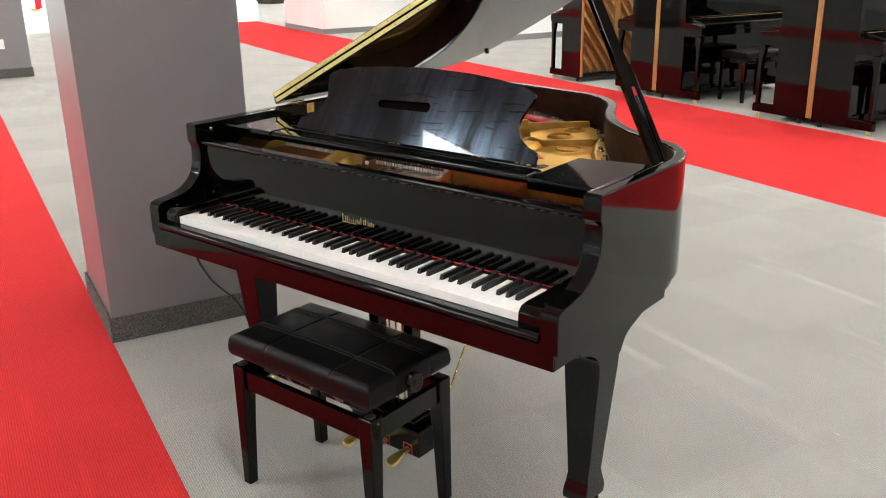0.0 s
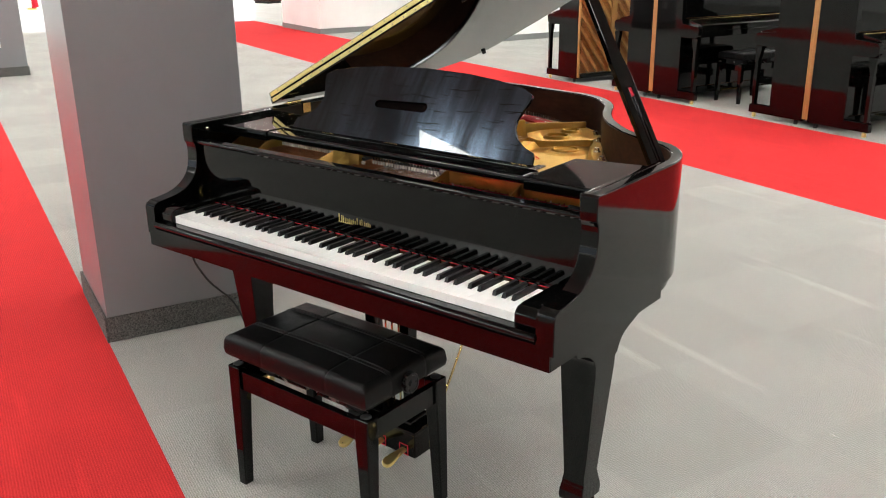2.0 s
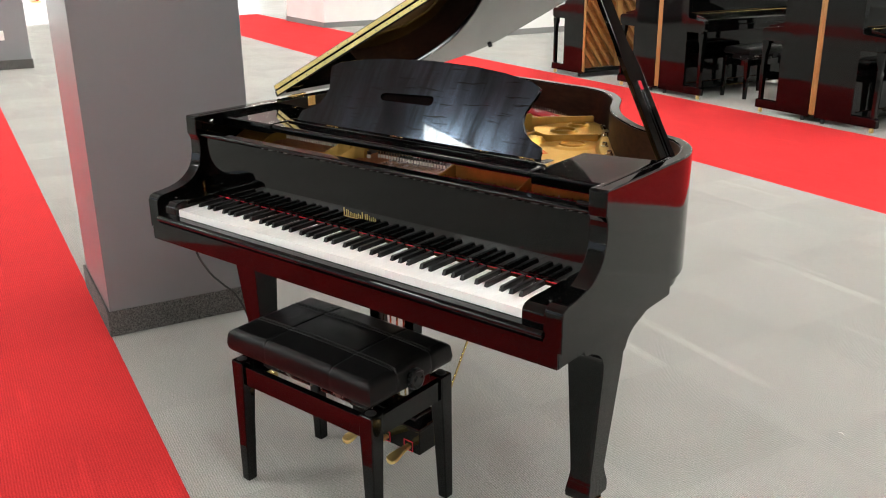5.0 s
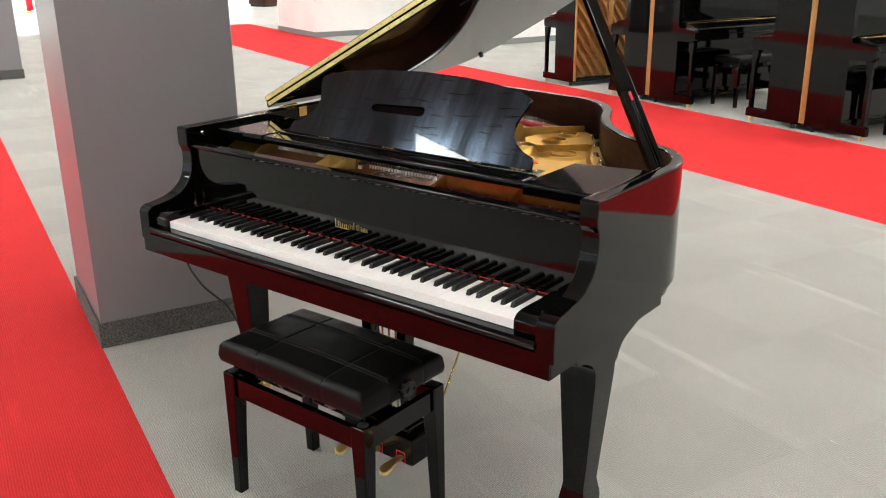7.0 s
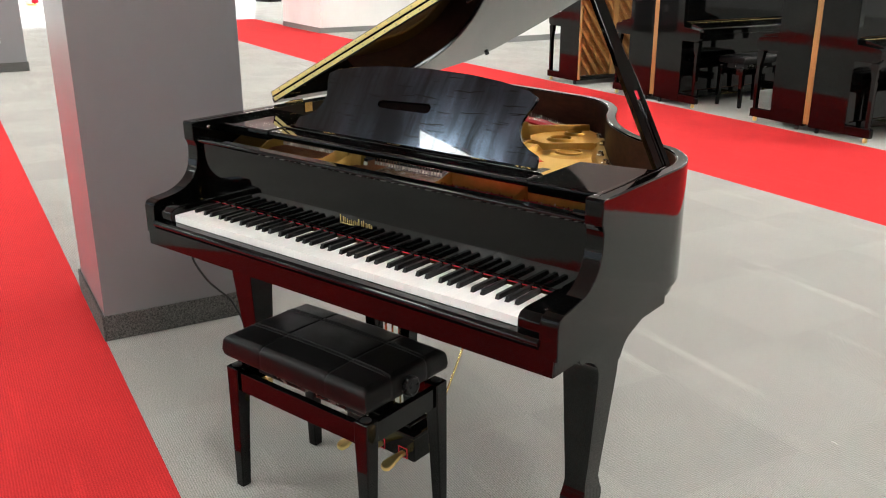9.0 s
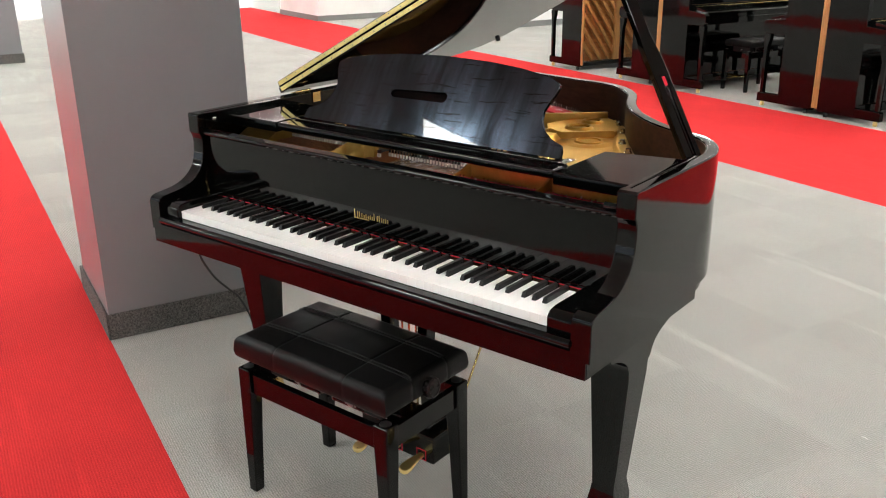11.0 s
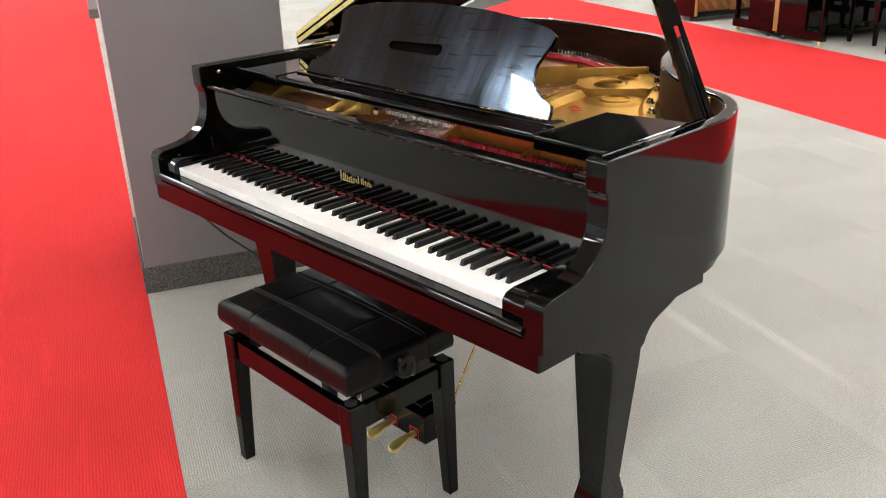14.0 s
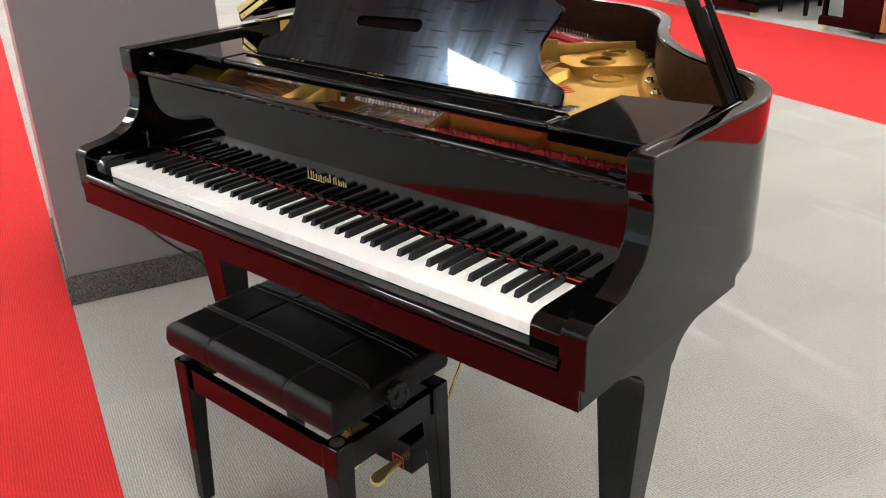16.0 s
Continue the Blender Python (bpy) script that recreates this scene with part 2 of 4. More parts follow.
def wood(name, dark, light, rough=0.4, axis=2, scale=1.0):
    m = mat(name, light, rough)
    s = [22.0 * scale] * 3
    s[axis] = 1.3 * scale
    v = coords(m, tuple(s))
    g = noise_tex(m, v, 3.0, 6, 0.6)
    link(m, ramp(m, g, [(0.30, dark), (0.68, light)]).outputs[0], bsdf(m).inputs["Base Color"])
    bump(m, g, 0.08, 0.002)
    return m


PINE = wood("varnished spruce posts", (0.27, 0.130, 0.038), (0.42, 0.222, 0.070), 0.35)
SOUNDBOARD = wood("varnished spruce soundboard", (0.19, 0.070, 0.016), (0.33, 0.135, 0.035), 0.3, 1)
INNER_RIM = wood("dark mahogany inner rim", (0.034, 0.013, 0.008), (0.072, 0.028, 0.017), 0.42, 0)
bsdf(INNER_RIM).inputs["IOR"].default_value = 1.32
BRIDGE_WOOD = wood("pale soundboard", (0.45, 0.24, 0.10), (0.62, 0.38, 0.18), 0.35, 1)
GLOW = bpy.data.materials.new("lit diffuser")
GLOW.use_nodes = True
GLOW.node_tree.nodes.remove(bsdf(GLOW))
_e = node(GLOW, "ShaderNodeEmission", Strength=PANEL_STRENGTH)
_e.inputs[0].default_value = (0.98, 1.0, 0.955, 1)
link(GLOW, _e.outputs[0], GLOW.node_tree.nodes["Material Output"].inputs[0])


# ---------------------------------------------------------------- mesh helpers
def finish(bm, name, smooth=False):
    bmesh.ops.recalc_face_normals(bm, faces=bm.faces)
    me = bpy.data.meshes.new(name)
    bm.to_mesh(me)
    bm.free()
    if smooth:
        for p in me.polygons:
            p.use_smooth = True
        me.set_sharp_from_angle(angle=radians(38))
    return me


def thing(name, m, label, category, group="", kind=""):
    e = new(name)
    e.empty_display_size = 0.1
    e.matrix_world = m
    return tagged(e, label, category, group, kind)


def part(name, bm, material, parent, label="", smooth=True, kind=""):
    ob = new(name, finish(bm, name, smooth))
    ob.data.materials.append(material)
    ob.parent = parent
    if smooth:
        weighted(ob)
    return tagged(ob, label, kind=kind)


def weighted(ob):
    """Large faces keep their own normal, so that flat lacquer mirrors truly."""
    w = ob.modifiers.new("weighted", "WEIGHTED_NORMAL")
    w.keep_sharp, w.weight = True, 80


def solid(name, bm, material, label, category, kind="", m=None, smooth=False):
    ob = new(name, finish(bm, name, smooth))
    ob.data.materials.append(material)
    if m is not None:
        ob.matrix_world = m
    return tagged(ob, label, category, kind=kind)


def bevel(bm, width, seg=2, angle=30, edges=None):
    es = edges if edges is not None else [e for e in bm.edges if len(e.link_faces) == 2 and e.calc_face_angle(0) > radians(angle)]
    if es and width > 0:
        bmesh.ops.bevel(bm, geom=es, offset=width, segments=seg, affect="EDGES", profile=0.5, clamp_overlap=True)
    return bm


def box(x0, x1, y0, y1, z0, z1, r=0.0, seg=2, bm=None):
    b = bmesh.new()
    bmesh.ops.create_cube(b, size=1, matrix=Matrix.Translation(((x0 + x1) / 2, (y0 + y1) / 2, (z0 + z1) / 2)) @ Matrix.Diagonal((x1 - x0, y1 - y0, z1 - z0, 1)))
    bevel(b, r, seg)
    return merge(bm, b)


def merge(bm, b):
    if bm is None:
        return b
    me = bpy.data.meshes.new("tmp")
    b.to_mesh(me)
    b.free()
    bm.from_mesh(me)
    bpy.data.meshes.remove(me)
    return bm


def prism(points, lo, hi, axis="z", r=0.0, seg=2, bm=None, angle=30):
    """A polygon drawn out along an axis. For z: points (x, y); for x: (y, z); for y: (x, z)."""
    b = bmesh.new()

    def at(p, h):
        return {"z": (p[0], p[1], h), "x": (h, p[0], p[1]), "y": (p[0], h, p[1])}[axis]

    a = [b.verts.new(at(p, lo)) for p in points]
    c = [b.verts.new(at(p, hi)) for p in points]
    n = len(points)
    b.faces.new(a)
    b.faces.new(list(reversed(c)))
    for i in range(n):
        b.faces.new((a[i], a[(i + 1) % n], c[(i + 1) % n], c[i]))
    bmesh.ops.recalc_face_normals(b, faces=b.faces)
    bevel(b, r, seg, angle)
    return merge(bm, b)


def lathe(profile, m=None, seg=20, bm=None):
    """(radius, z) pairs turned about z."""
    b = bmesh.new()
    rings = []
    for r, z in profile:
        rings.append([b.verts.new((r * math.cos(2 * math.pi * i / seg), r * math.sin(2 * math.pi * i / seg), z)) for i in range(seg)])
    for p, q in zip(rings, rings[1:]):
        for i in range(seg):
            b.faces.new((p[i], p[(i + 1) % seg], q[(i + 1) % seg], q[i]))
    b.faces.new(list(reversed(rings[0])))
    b.faces.new(rings[-1])
    if m is not None:
        bmesh.ops.transform(b, matrix=m, verts=b.verts)
    return merge(bm, b)


def rod(a, c, r, seg=10, bm=None):
    a, c = Vector(a), Vector(c)
    turn = (c - a).to_track_quat("Z", "Y").to_matrix().to_4x4()
    return lathe([(r, 0), (r, (c - a).length)], Matrix.Translation(a) @ turn, seg, bm)


def tube(points, r, seg=8, bm=None):
    """A round tube along a smooth line through the points."""
    pts = spline(points, 8, False)
    b = bmesh.new()
    rings = []
    for i, p in enumerate(pts):
        d = (Vector(pts[min(i + 1, len(pts) - 1)]) - Vector(pts[max(i - 1, 0)])).normalized()
        q = d.to_track_quat("Z", "Y")
        rings.append([b.verts.new(Vector(p) + q @ Vector((r * math.cos(2 * math.pi * k / seg), r * math.sin(2 * math.pi * k / seg), 0))) for k in range(seg)])
    for p, q in zip(rings, rings[1:]):
        for k in range(seg):
            b.faces.new((p[k], p[(k + 1) % seg], q[(k + 1) % seg], q[k]))
    b.faces.new(list(reversed(rings[0])))
    b.faces.new(rings[-1])
    return merge(bm, b)


def spline(points, n=6, closed=False):
    """Catmull-Rom through points."""
    P = [Vector(p) for p in points]
    out = []
    m = len(P)
    for i in range(m if closed else m - 1):
        if closed:
            a, b, c, d = P[i - 1], P[i], P[(i + 1) % m], P[(i + 2) % m]
        else:
            a, b, c, d = P[max(i - 1, 0)], P[i], P[i + 1], P[min(i + 2, m - 1)]
        for k in range(n):
            t = k / n
            out.append(0.5 * ((2 * b) + (c - a) * t + (2 * a - 5 * b + 4 * c - d) * t * t + (3 * b - a - 3 * c + d) * t ** 3))
    if not closed:
        out.append(P[-1])
    return out


def inset_line(pts, d):
    """The open plan line moved to its left side by d."""
    out = []
    for i, p in enumerate(pts):
        a, b = Vector(pts[max(i - 1, 0)]), Vector(pts[min(i + 1, len(pts) - 1)])
        t = (b - a).normalized()
        out.append(Vector((p[0] - t.y * d, p[1] + t.x * d)))
    return out


# ---------------------------------------------------------------- the showroom
ROOM = (-26.25, 14.25, -12.0, 18.0)  # along and across the grid


def room():
    u0, u1, v0, v1 = ROOM
    floor = solid("floor", box(u0, u1, v0, v1, -0.25, -0.006), BASEBOARD, "concrete floor slab under ribbed carpet tiles", "floor", "structure", GRID)
    solid("ceiling", box(u0, u1, v0, v1, CEILING, CEILING + 0.2), CEILING_PAINT, "pale grey showroom ceiling", "ceiling", "structure", GRID)
    for name, b in (("wall_north", (u0, u1, v1, v1 + 0.2)), ("wall_east", (u1, u1 + 0.2, v0 - 0.2, v1 + 0.2))):
        solid(name, box(*b, -0.25, CEILING + 0.2), WHITE_PAINT, "plain white painted showroom wall", "wall", "structure", GRID)
    # unseen shop windows, assumed along the south and west walls as daylight sources
    for name, (a0, a1), flat in (("wall_south", (-15.0, 9.0), False), ("wall_west", (-6.0, 14.0), True)):
        lo, hi = (v0 - 0.2, v1 + 0.2) if flat else (u0, u1)

        def slab(p, q, z0, z1, bm=None):
            return box(u0 - 0.2, u0, p, q, z0, z1, bm=bm) if flat else box(p, q, v0 - 0.2, v0, z0, z1, bm=bm)

        w = slab(lo, a0, -0.25, CEILING + 0.2)
        slab(a1, hi, -0.25, CEILING + 0.2, w)
        slab(a0, a1, -0.25, 0.35, w)
        slab(a0, a1, 3.0, CEILING + 0.2, w)
        solid(name, w, WHITE_PAINT, "white painted wall with an assumed long shop window", "wall", "structure", GRID)
        win = thing("window_1" if not flat else "window_2", GRID, "assumed long shop window with slim metal mullions", "window", kind="structure")
        n = 10
        for k in range(n + 1):
            c = a0 + (a1 - a0) * k / n
            part("mullion", slab(max(a0, c - 0.03), min(a1, c + 0.03), 0.351, 2.999), STEEL, win, smooth=False)
        # added area lamp: daylight through the assumed window
        lamp = bpy.data.lights.new("window_daylight", "AREA")
        lamp.shape, lamp.size, lamp.size_y, lamp.energy, lamp.color = "RECTANGLE", a1 - a0, 2.6, WINDOW_POWER, (0.80, 0.91, 1.0)
        e = new("window_daylight", lamp)
        mid = (a0 + a1) / 2
        e.matrix_world = STAND @ (look((u0 - 0.3, mid, 1.68), (u0 + 5, mid, 1.68)) if flat else look((mid, v0 - 0.3, 1.68), (mid, v0 + 5, 1.68)))
    return floor


FLOOR = room()
VINYL = mat("white polished floor tile", (0.82, 0.81, 0.78), 0.18)
link(VINYL, ramp(VINYL, noise_tex(VINYL, coords(VINYL), 2.0, 5), [(0.3, (0.74, 0.73, 0.70)), (0.7, (0.84, 0.83, 0.80))]).outputs[0], bsdf(VINYL).inputs["Base Color"])
solid("floor_white", box(ROOM[0], -16.087, ROOM[2], ROOM[3], -0.0058, 0.0, 0.0), VINYL, "white polished floor beyond the carpet", "floor", "structure", GRID)


def column(u0, u1, v0, v1, paint_mat, label, base_h=0.105, line=STAND, base_mat=BASEBOARD):
    """A square column that stands in the room, with a carpet baseboard round it."""
    c = thing("column", line @ pose((u0 + u1) / 2, (v0 + v1) / 2, 0), label, "column", kind="structure")
    a, b = (u1 - u0) / 2, (v1 - v0) / 2
    part("shaft", box(-a, a, -b, b, 0.0, CEILING - 0.002, 0.004), paint_mat, c)
    t = 0.012
    for (x0, x1, y0, y1) in ((-a - t, a + t, -b - t, -b - 0.001), (-a - t, a + t, b + 0.001, b + t), (-a - t, -a - 0.001, -b - 0.001, b + 0.001), (a + 0.001, a + t, -b - 0.001, b + 0.001)):
        part("baseboard", box(x0, x1, y0, y1, 0.0, base_h, 0.003), base_mat, c, "dark flecked carpet baseboard")
    return c


column(-0.61, 0.006, 0.013, 0.633, GREY_PAINT, "warm grey painted square column with dark flecked baseboard", line=GRID)
column(-9.55, -9.05, 0.02, 0.65, GREY_PAINT, "grey painted column with a white wall socket", 0.115)
column(-13.95, -12.0, 5.86, 8.2, WHITE_PAINT, "broad white column with grey baseboard beside red carpet", 0.095, base_mat=PALE_BASE)
column(-10.6, -8.9, 7.58, 12.5, WHITE_PAINT, "white wall block with grey baseboard", 0.095, base_mat=PALE_BASE)


def ceiling_light(u, v):
    t = thing("ceiling_light", STAND @ pose(u, v, CEILING), "lit white recessed ceiling panel light", "ceiling light", "ceiling panel lights")
    w, l = 0.30, 0.60
    part("diffuser", box(-w + 0.02, w - 0.02, -l + 0.02, l - 0.02, -0.022, -0.012), GLOW, t, smooth=False)
    fr = box(-w, w, -l, -l + 0.02, -0.03, -0.002)
    box(-w, w, l - 0.02, l, -0.03, -0.002, bm=fr)
    box(-w, -w + 0.02, -l + 0.02, l - 0.02, -0.03, -0.002, bm=fr)
    box(w - 0.02, w, -l + 0.02, l - 0.02, -0.03, -0.002, bm=fr)
    part("frame", fr, FRAME_PAINT, t, smooth=False)
    return t


first_light = ceiling_light(-0.20, -3.05)
for i in range(-9, 6):
    for j in range(-3, 8):
        if (i, j) not in ((0, 0), (0, 1), (1, 0), (2, 0), (-4, 2)) and ROOM[0] + 0.6 < -0.20 + 3.6 * i < ROOM[1] - 0.6 and ROOM[2] + 0.8 < -3.05 + 3.6 * j < ROOM[3] - 0.8:
            copy_thing(first_light, STAND @ pose(-0.20 + 3.6 * i, -3.05 + 3.6 * j, CEILING))


# ---------------------------------------------------------------- the grand piano
RIM_TOP, RIM_LOW, SIDE, INNER = 0.978, 0.672, 0.724, 0.679
# plan of the case's outer line, from the right arm round the bent side and the tail to the left arm
BENT = [(0.724, 0.46), (0.719, 0.543), (0.689, 0.628), (0.632, 0.698), (0.570, 0.733), (0.466, 0.797), (0.365, 0.891), (0.300, 0.979), (0.259, 1.052), (0.205, 1.163),
        (0.126, 1.256), (0.030, 1.312), (-0.093, 1.338), (-0.20, 1.362), (-0.34, 1.386), (-0.47, 1.392), (-0.59, 1.345), (-0.68, 1.22), (-0.716, 1.08), (-0.724, 0.93)]
CURVE = [Vector((p.x, p.y)) for p in spline([(x, y, 0) for x, y in BENT], 5)]
OUTER = [Vector((SIDE, 0.16))] + CURVE + [Vector((-SIDE, 0.16))]


def offset_loop(d):
    return inset_line(OUTER, d)


def ring_wall(inner_d, outer_d, z0, z1, r=0.0, lo=0, hi=None):
    """A wall that follows the case between two offsets."""
    b = bmesh.new()
    o, i = offset_loop(outer_d), offset_loop(inner_d)
    if hi is None:
        hi = len(o)
    o, i = o[lo:hi], i[lo:hi]
    n = len(o)
    V = [[b.verts.new((p.x, p.y, z)) for p in line] for z in (z0, z1) for line in (o, i)]
    ol, il, oh, ih = V
    for k in range(n - 1):
        b.faces.new((ol[k], ol[k + 1], oh[k + 1], oh[k]))
        b.faces.new((il[k + 1], il[k], ih[k], ih[k + 1]))
        b.faces.new((oh[k], oh[k + 1], ih[k + 1], ih[k]))
        b.faces.new((ol[k + 1], ol[k], il[k], il[k + 1]))
    b.faces.new((ol[0], oh[0], ih[0], il[0]))
    b.faces.new((ol[-1], il[-1], ih[-1], oh[-1]))
    bmesh.ops.recalc_face_normals(b, faces=b.faces)
    if r:
        es = [e for e in b.edges if len(e.link_faces) == 2 and e.calc_face_angle(0) > radians(50) and all(v.co.z > z1 - 1e-4 for v in e.verts) and not all(abs(v.co.y - 0.16) < 1e-4 for v in e.verts)]
        bevel(b, r, 4, edges=es)
    return b


piano = thing("grand_piano", pose(0, 0, 0), "glossy black baby grand piano with its lid propped open", "grand piano")
part("rim", ring_wall(0.0285, 0.0, RIM_LOW, RIM_TOP, 0.004), LACQUER, piano)
part("inner_rim", ring_wall(0.0303, 0.0287, 0.70, RIM_TOP - 0.004, 0.0, 1, -1), INNER_RIM, piano, "dark mahogany inner rim")
part("rim_base", ring_wall(0.09, 0.013, 0.643, RIM_LOW - 0.001, 0.0), LACQUER, piano)

# arms: side view (y, z)
ARM = [(-0.026, 0.667), (-0.026, 0.748), (-0.020, 0.760), (-0.006, 0.766), (0.030, 0.770), (0.062, 0.776), (0.090, 0.787), (0.113, 0.803), (0.130, 0.824), (0.140, 0.850),
       (0.144, 0.880), (0.144, 0.902), (0.140, 0.916), (0.135, 0.923), (0.135, 0.974), (0.139, 0.978), (0.160, 0.978), (0.160, 0.667)]
_soft = [(p.x, p.y) for p in spline([(y, z, 0) for y, z in ARM[3:13]], 5)]
ARM = ARM[:3] + _soft + ARM[13:]
for s in (1, -1):
    x0, x1 = (INNER, SIDE) if s > 0 else (-SIDE, -INNER)
    arm = prism(ARM, x0, x1, "x")
    bevel(arm, 0.004, 4, edges=[e for e in arm.edges if e.calc_face_angle(0) > radians(40) and not all(v.co.y > 0.158 or v.co.z < 0.668 for v in e.verts)
                              and not all(abs(v.co.y + 0.026) < 1e-4 and abs(abs(v.co.x) - INNER) < 1e-4 for v in e.verts)])
    part("arm", arm, LACQUER, piano)
    part("rim_lining", box(INNER + 0.001 if s > 0 else -SIDE + 0.0310, SIDE - 0.0310 if s > 0 else -INNER - 0.001, 0.1625, 0.50 if s > 0 else 0.90, 0.70, RIM_TOP - 0.001, 0.002), LACQUER, piano)
    # cheek block beside the keys
    a, c = (0.6135, INNER - 0.001) if s > 0 else (-INNER + 0.001, -0.6135)
    blk = [(-0.012, 0.70), (-0.012, 0.737), (0.0, 0.748), (0.02, 0.752), (0.155, 0.752), (0.155, 0.70)]
    cheek = part("cheek_block", prism(blk, a, c, "x", 0.004, 2, angle=40), LACQUER, piano)
    part("screw", lathe([(0.004, 0), (0.004, 0.002)], pose(s * 0.660, 0.03, 0.752), 10), STEEL, cheek)

# keybed, its front moulding and the key slip
part("keybed", box(-0.715, 0.715, -0.0200, 0.50, 0.628, 0.6665), LACQUER, piano, smooth=False)
for s in (1, -1):
    part("arm_foot", box(min(s * 0.6790, s * 0.7145), max(s * 0.6790, s * 0.7145), -0.0260, -0.0202, 0.6285, 0.6669), LACQUER, piano, smooth=False)
part("key_bottom", box(-INNER + 0.002, INNER - 0.002, -0.003, 0.48, 0.6667, 0.700), LACQUER, piano)
slip = [(-0.0260, 0.6285), (-0.0260, 0.6835), (-0.0222, 0.6855)] + [(-0.0215 - 0.0115 * math.cos(radians(k)), 0.6980 + 0.0105 * math.sin(radians(k))) for k in range(-84, 91, 12)] + [(-0.004, 0.7085), (-0.004, 0.6670), (-0.0202, 0.6670), (-0.0202, 0.6285)]
part("key_slip", prism(slip, -INNER + 0.0001, INNER - 0.0001, "x"), LACQUER, piano)
part("fallboard", prism([(0.160, 0.7350), (0.160, 0.914), (0.172, 0.914), (0.172, 0.7350)], -INNER + 0.001, INNER - 0.001, "x", 0.002), LACQUER, piano)
cap = [(0.1500, 0.9145), (0.1474, 0.9182), (0.1470, 0.9200)] + [(0.1525 - 0.0055 * math.cos(radians(k)), 0.9223 + 0.0055 * math.sin(radians(k))) for k in range(0, 83, 9)] + [(0.1725, 0.9300), (0.1760, 0.9285), (0.1760, 0.9145)]
part("fallboard_cap", prism(cap, -INNER + 0.001, INNER - 0.001, "x"), LACQUER, piano)
part("felt_strip", box(-0.624, 0.624, 0.1497, 0.1515, 0.7374, 0.7393, 0.0002), RED_FELT, piano, "thin red felt strip behind the keys")
part("key_frame", box(-0.613, 0.613, 0.0, 0.157, 0.7005, 0.7085), EBONY, piano)

# maker's emblem: brass bars in place of the lettering
emblem = part("emblem", box(-0.082, -0.030, 0.1582, 0.1602, 0.7712, 0.7726, 0.0003, 1), HINGE_BRASS, piano, "row of small brass bars on the fallboard", smooth=False)
_x = -0.081
for w, h in ((0.013, 0.0195), (0.005, 0.015), (0.011, 0.0115), (0.011, 0.0115), (0.010, 0.0115), (0.014, 0.0180), (0.005, 0.0165), (0.010, 0.0120), (0.010, 0.0120)):
    stems = 1 if w < 0.006 else 2
    for k in range(stems):
        x = _x + k * (w - 0.0032)
        part("bar", box(x, x + 0.0022, 0.1585, 0.1602, 0.7745, 0.7745 + h * (1 if k == 0 else 0.8), 0.0004, 1), HINGE_BRASS, emblem, smooth=False)
    _x += w + 0.0036
# felt pin and the black stop at the end of the fallboard cap
for sx in (1, -1):
    part("felt_pin", rod((sx * 0.6255, 0.150, 0.7352), (sx * 0.6255, 0.150, 0.7425), 0.0016, 8), STEEL, piano)
part("fallboard_stop", rod((0.646, 0.1495, 0.9372), (0.677, 0.1495, 0.9372), 0.0066, 16), LACQUER, piano, "small round black stop")

# hooked brass latch and screw by the left arm
part("latch", box(-0.6785, -0.6755, 0.142, 0.149, 0.738, 0.776, 0.001), BRASS, piano, "small brass fallboard latch")
part("screw", lathe([(0.006, 0), (0.006, 0.002), (0.0035, 0.004)], pose(-0.6785, 0.194, 0.955, 0, 90, 0), 12), STEEL, piano)

# keys
PITCH = 1.222 / 52


def white_mesh():
    b = box(-PITCH / 2 + 0.00013, PITCH / 2 - 0.00013, 0.0, 0.1490, 0.7090, 0.7300, 0.0003, 1)
    return finish(b, "white_key", True)


def black_mesh():
    b = bmesh.new()
    lo, hi = 0.7255, 0.7415
    pts = [(-0.0056, 0.052, lo), (0.0056, 0.052, lo), (0.0056, 0.149, lo), (-0.0056, 0.149, lo), (-0.0044, 0.0585, hi), (0.0044, 0.0585, hi), (0.0046, 0.149, hi), (-0.0046, 0.149, hi)]
    v = [b.verts.new(p) for p in pts]
    for f in ((3, 2, 1, 0), (4, 5, 6, 7), (0, 1, 5, 4), (1, 2, 6, 5), (2, 3, 7, 6), (3, 0, 4, 7)):
        b.faces.new([v[i] for i in f])
    bevel(b, 0.0011, 2)
    return finish(b, "black_key", True)


WK, BK = white_mesh(), black_mesh()
WK.materials.append(IVORY)
BK.materials.append(EBONY)
for k in range(52):
    ob = new("white_key", WK)
    ob.parent = piano
    ob.location = (-0.611 + (k + 0.5) * PITCH, 0, random.uniform(-0.0002, 0.0002))
for k in range(51):
    note = (k + 5) % 7  # 0 is C; the lowest key is A
    if note in (2, 6):
        continue
    shift = {0: -0.0022, 1: 0.0022, 3: -0.003, 4: 0.0, 5: 0.003}[note]
    ob = new("black_key", BK)
    ob.parent = piano
    ob.location = (-0.611 + (k + 1) * PITCH + shift, 0, random.uniform(-0.0003, 0.0003))

# ---- music shelf and desk
for s in (1, -1):
    pad = [(0.462, 0.243), (0.6765, 0.243), (0.6765, 0.505), (0.470, 0.470)]
    if s < 0:
        pad = [(-x, y) for x, y in reversed(pad)]
    shelf = prism(pad, 0.934, 0.964, "z", 0.004, 3)
    for v in shelf.verts:
        v.co.z -= (0.505 - v.co.y) * (0.022 if s > 0 else 0.004)
    part("music_shelf", shelf, LACQUER, piano)
part("desk_rail", box(-0.461, 0.461, 0.246, 0.318, 0.9395, 0.961, 0.006, 3), LACQUER, piano)
part("desk_ledge", box(-0.452, 0.452, 0.305, 0.335, 0.9612, 0.966, 0.002), LACQUER, piano)
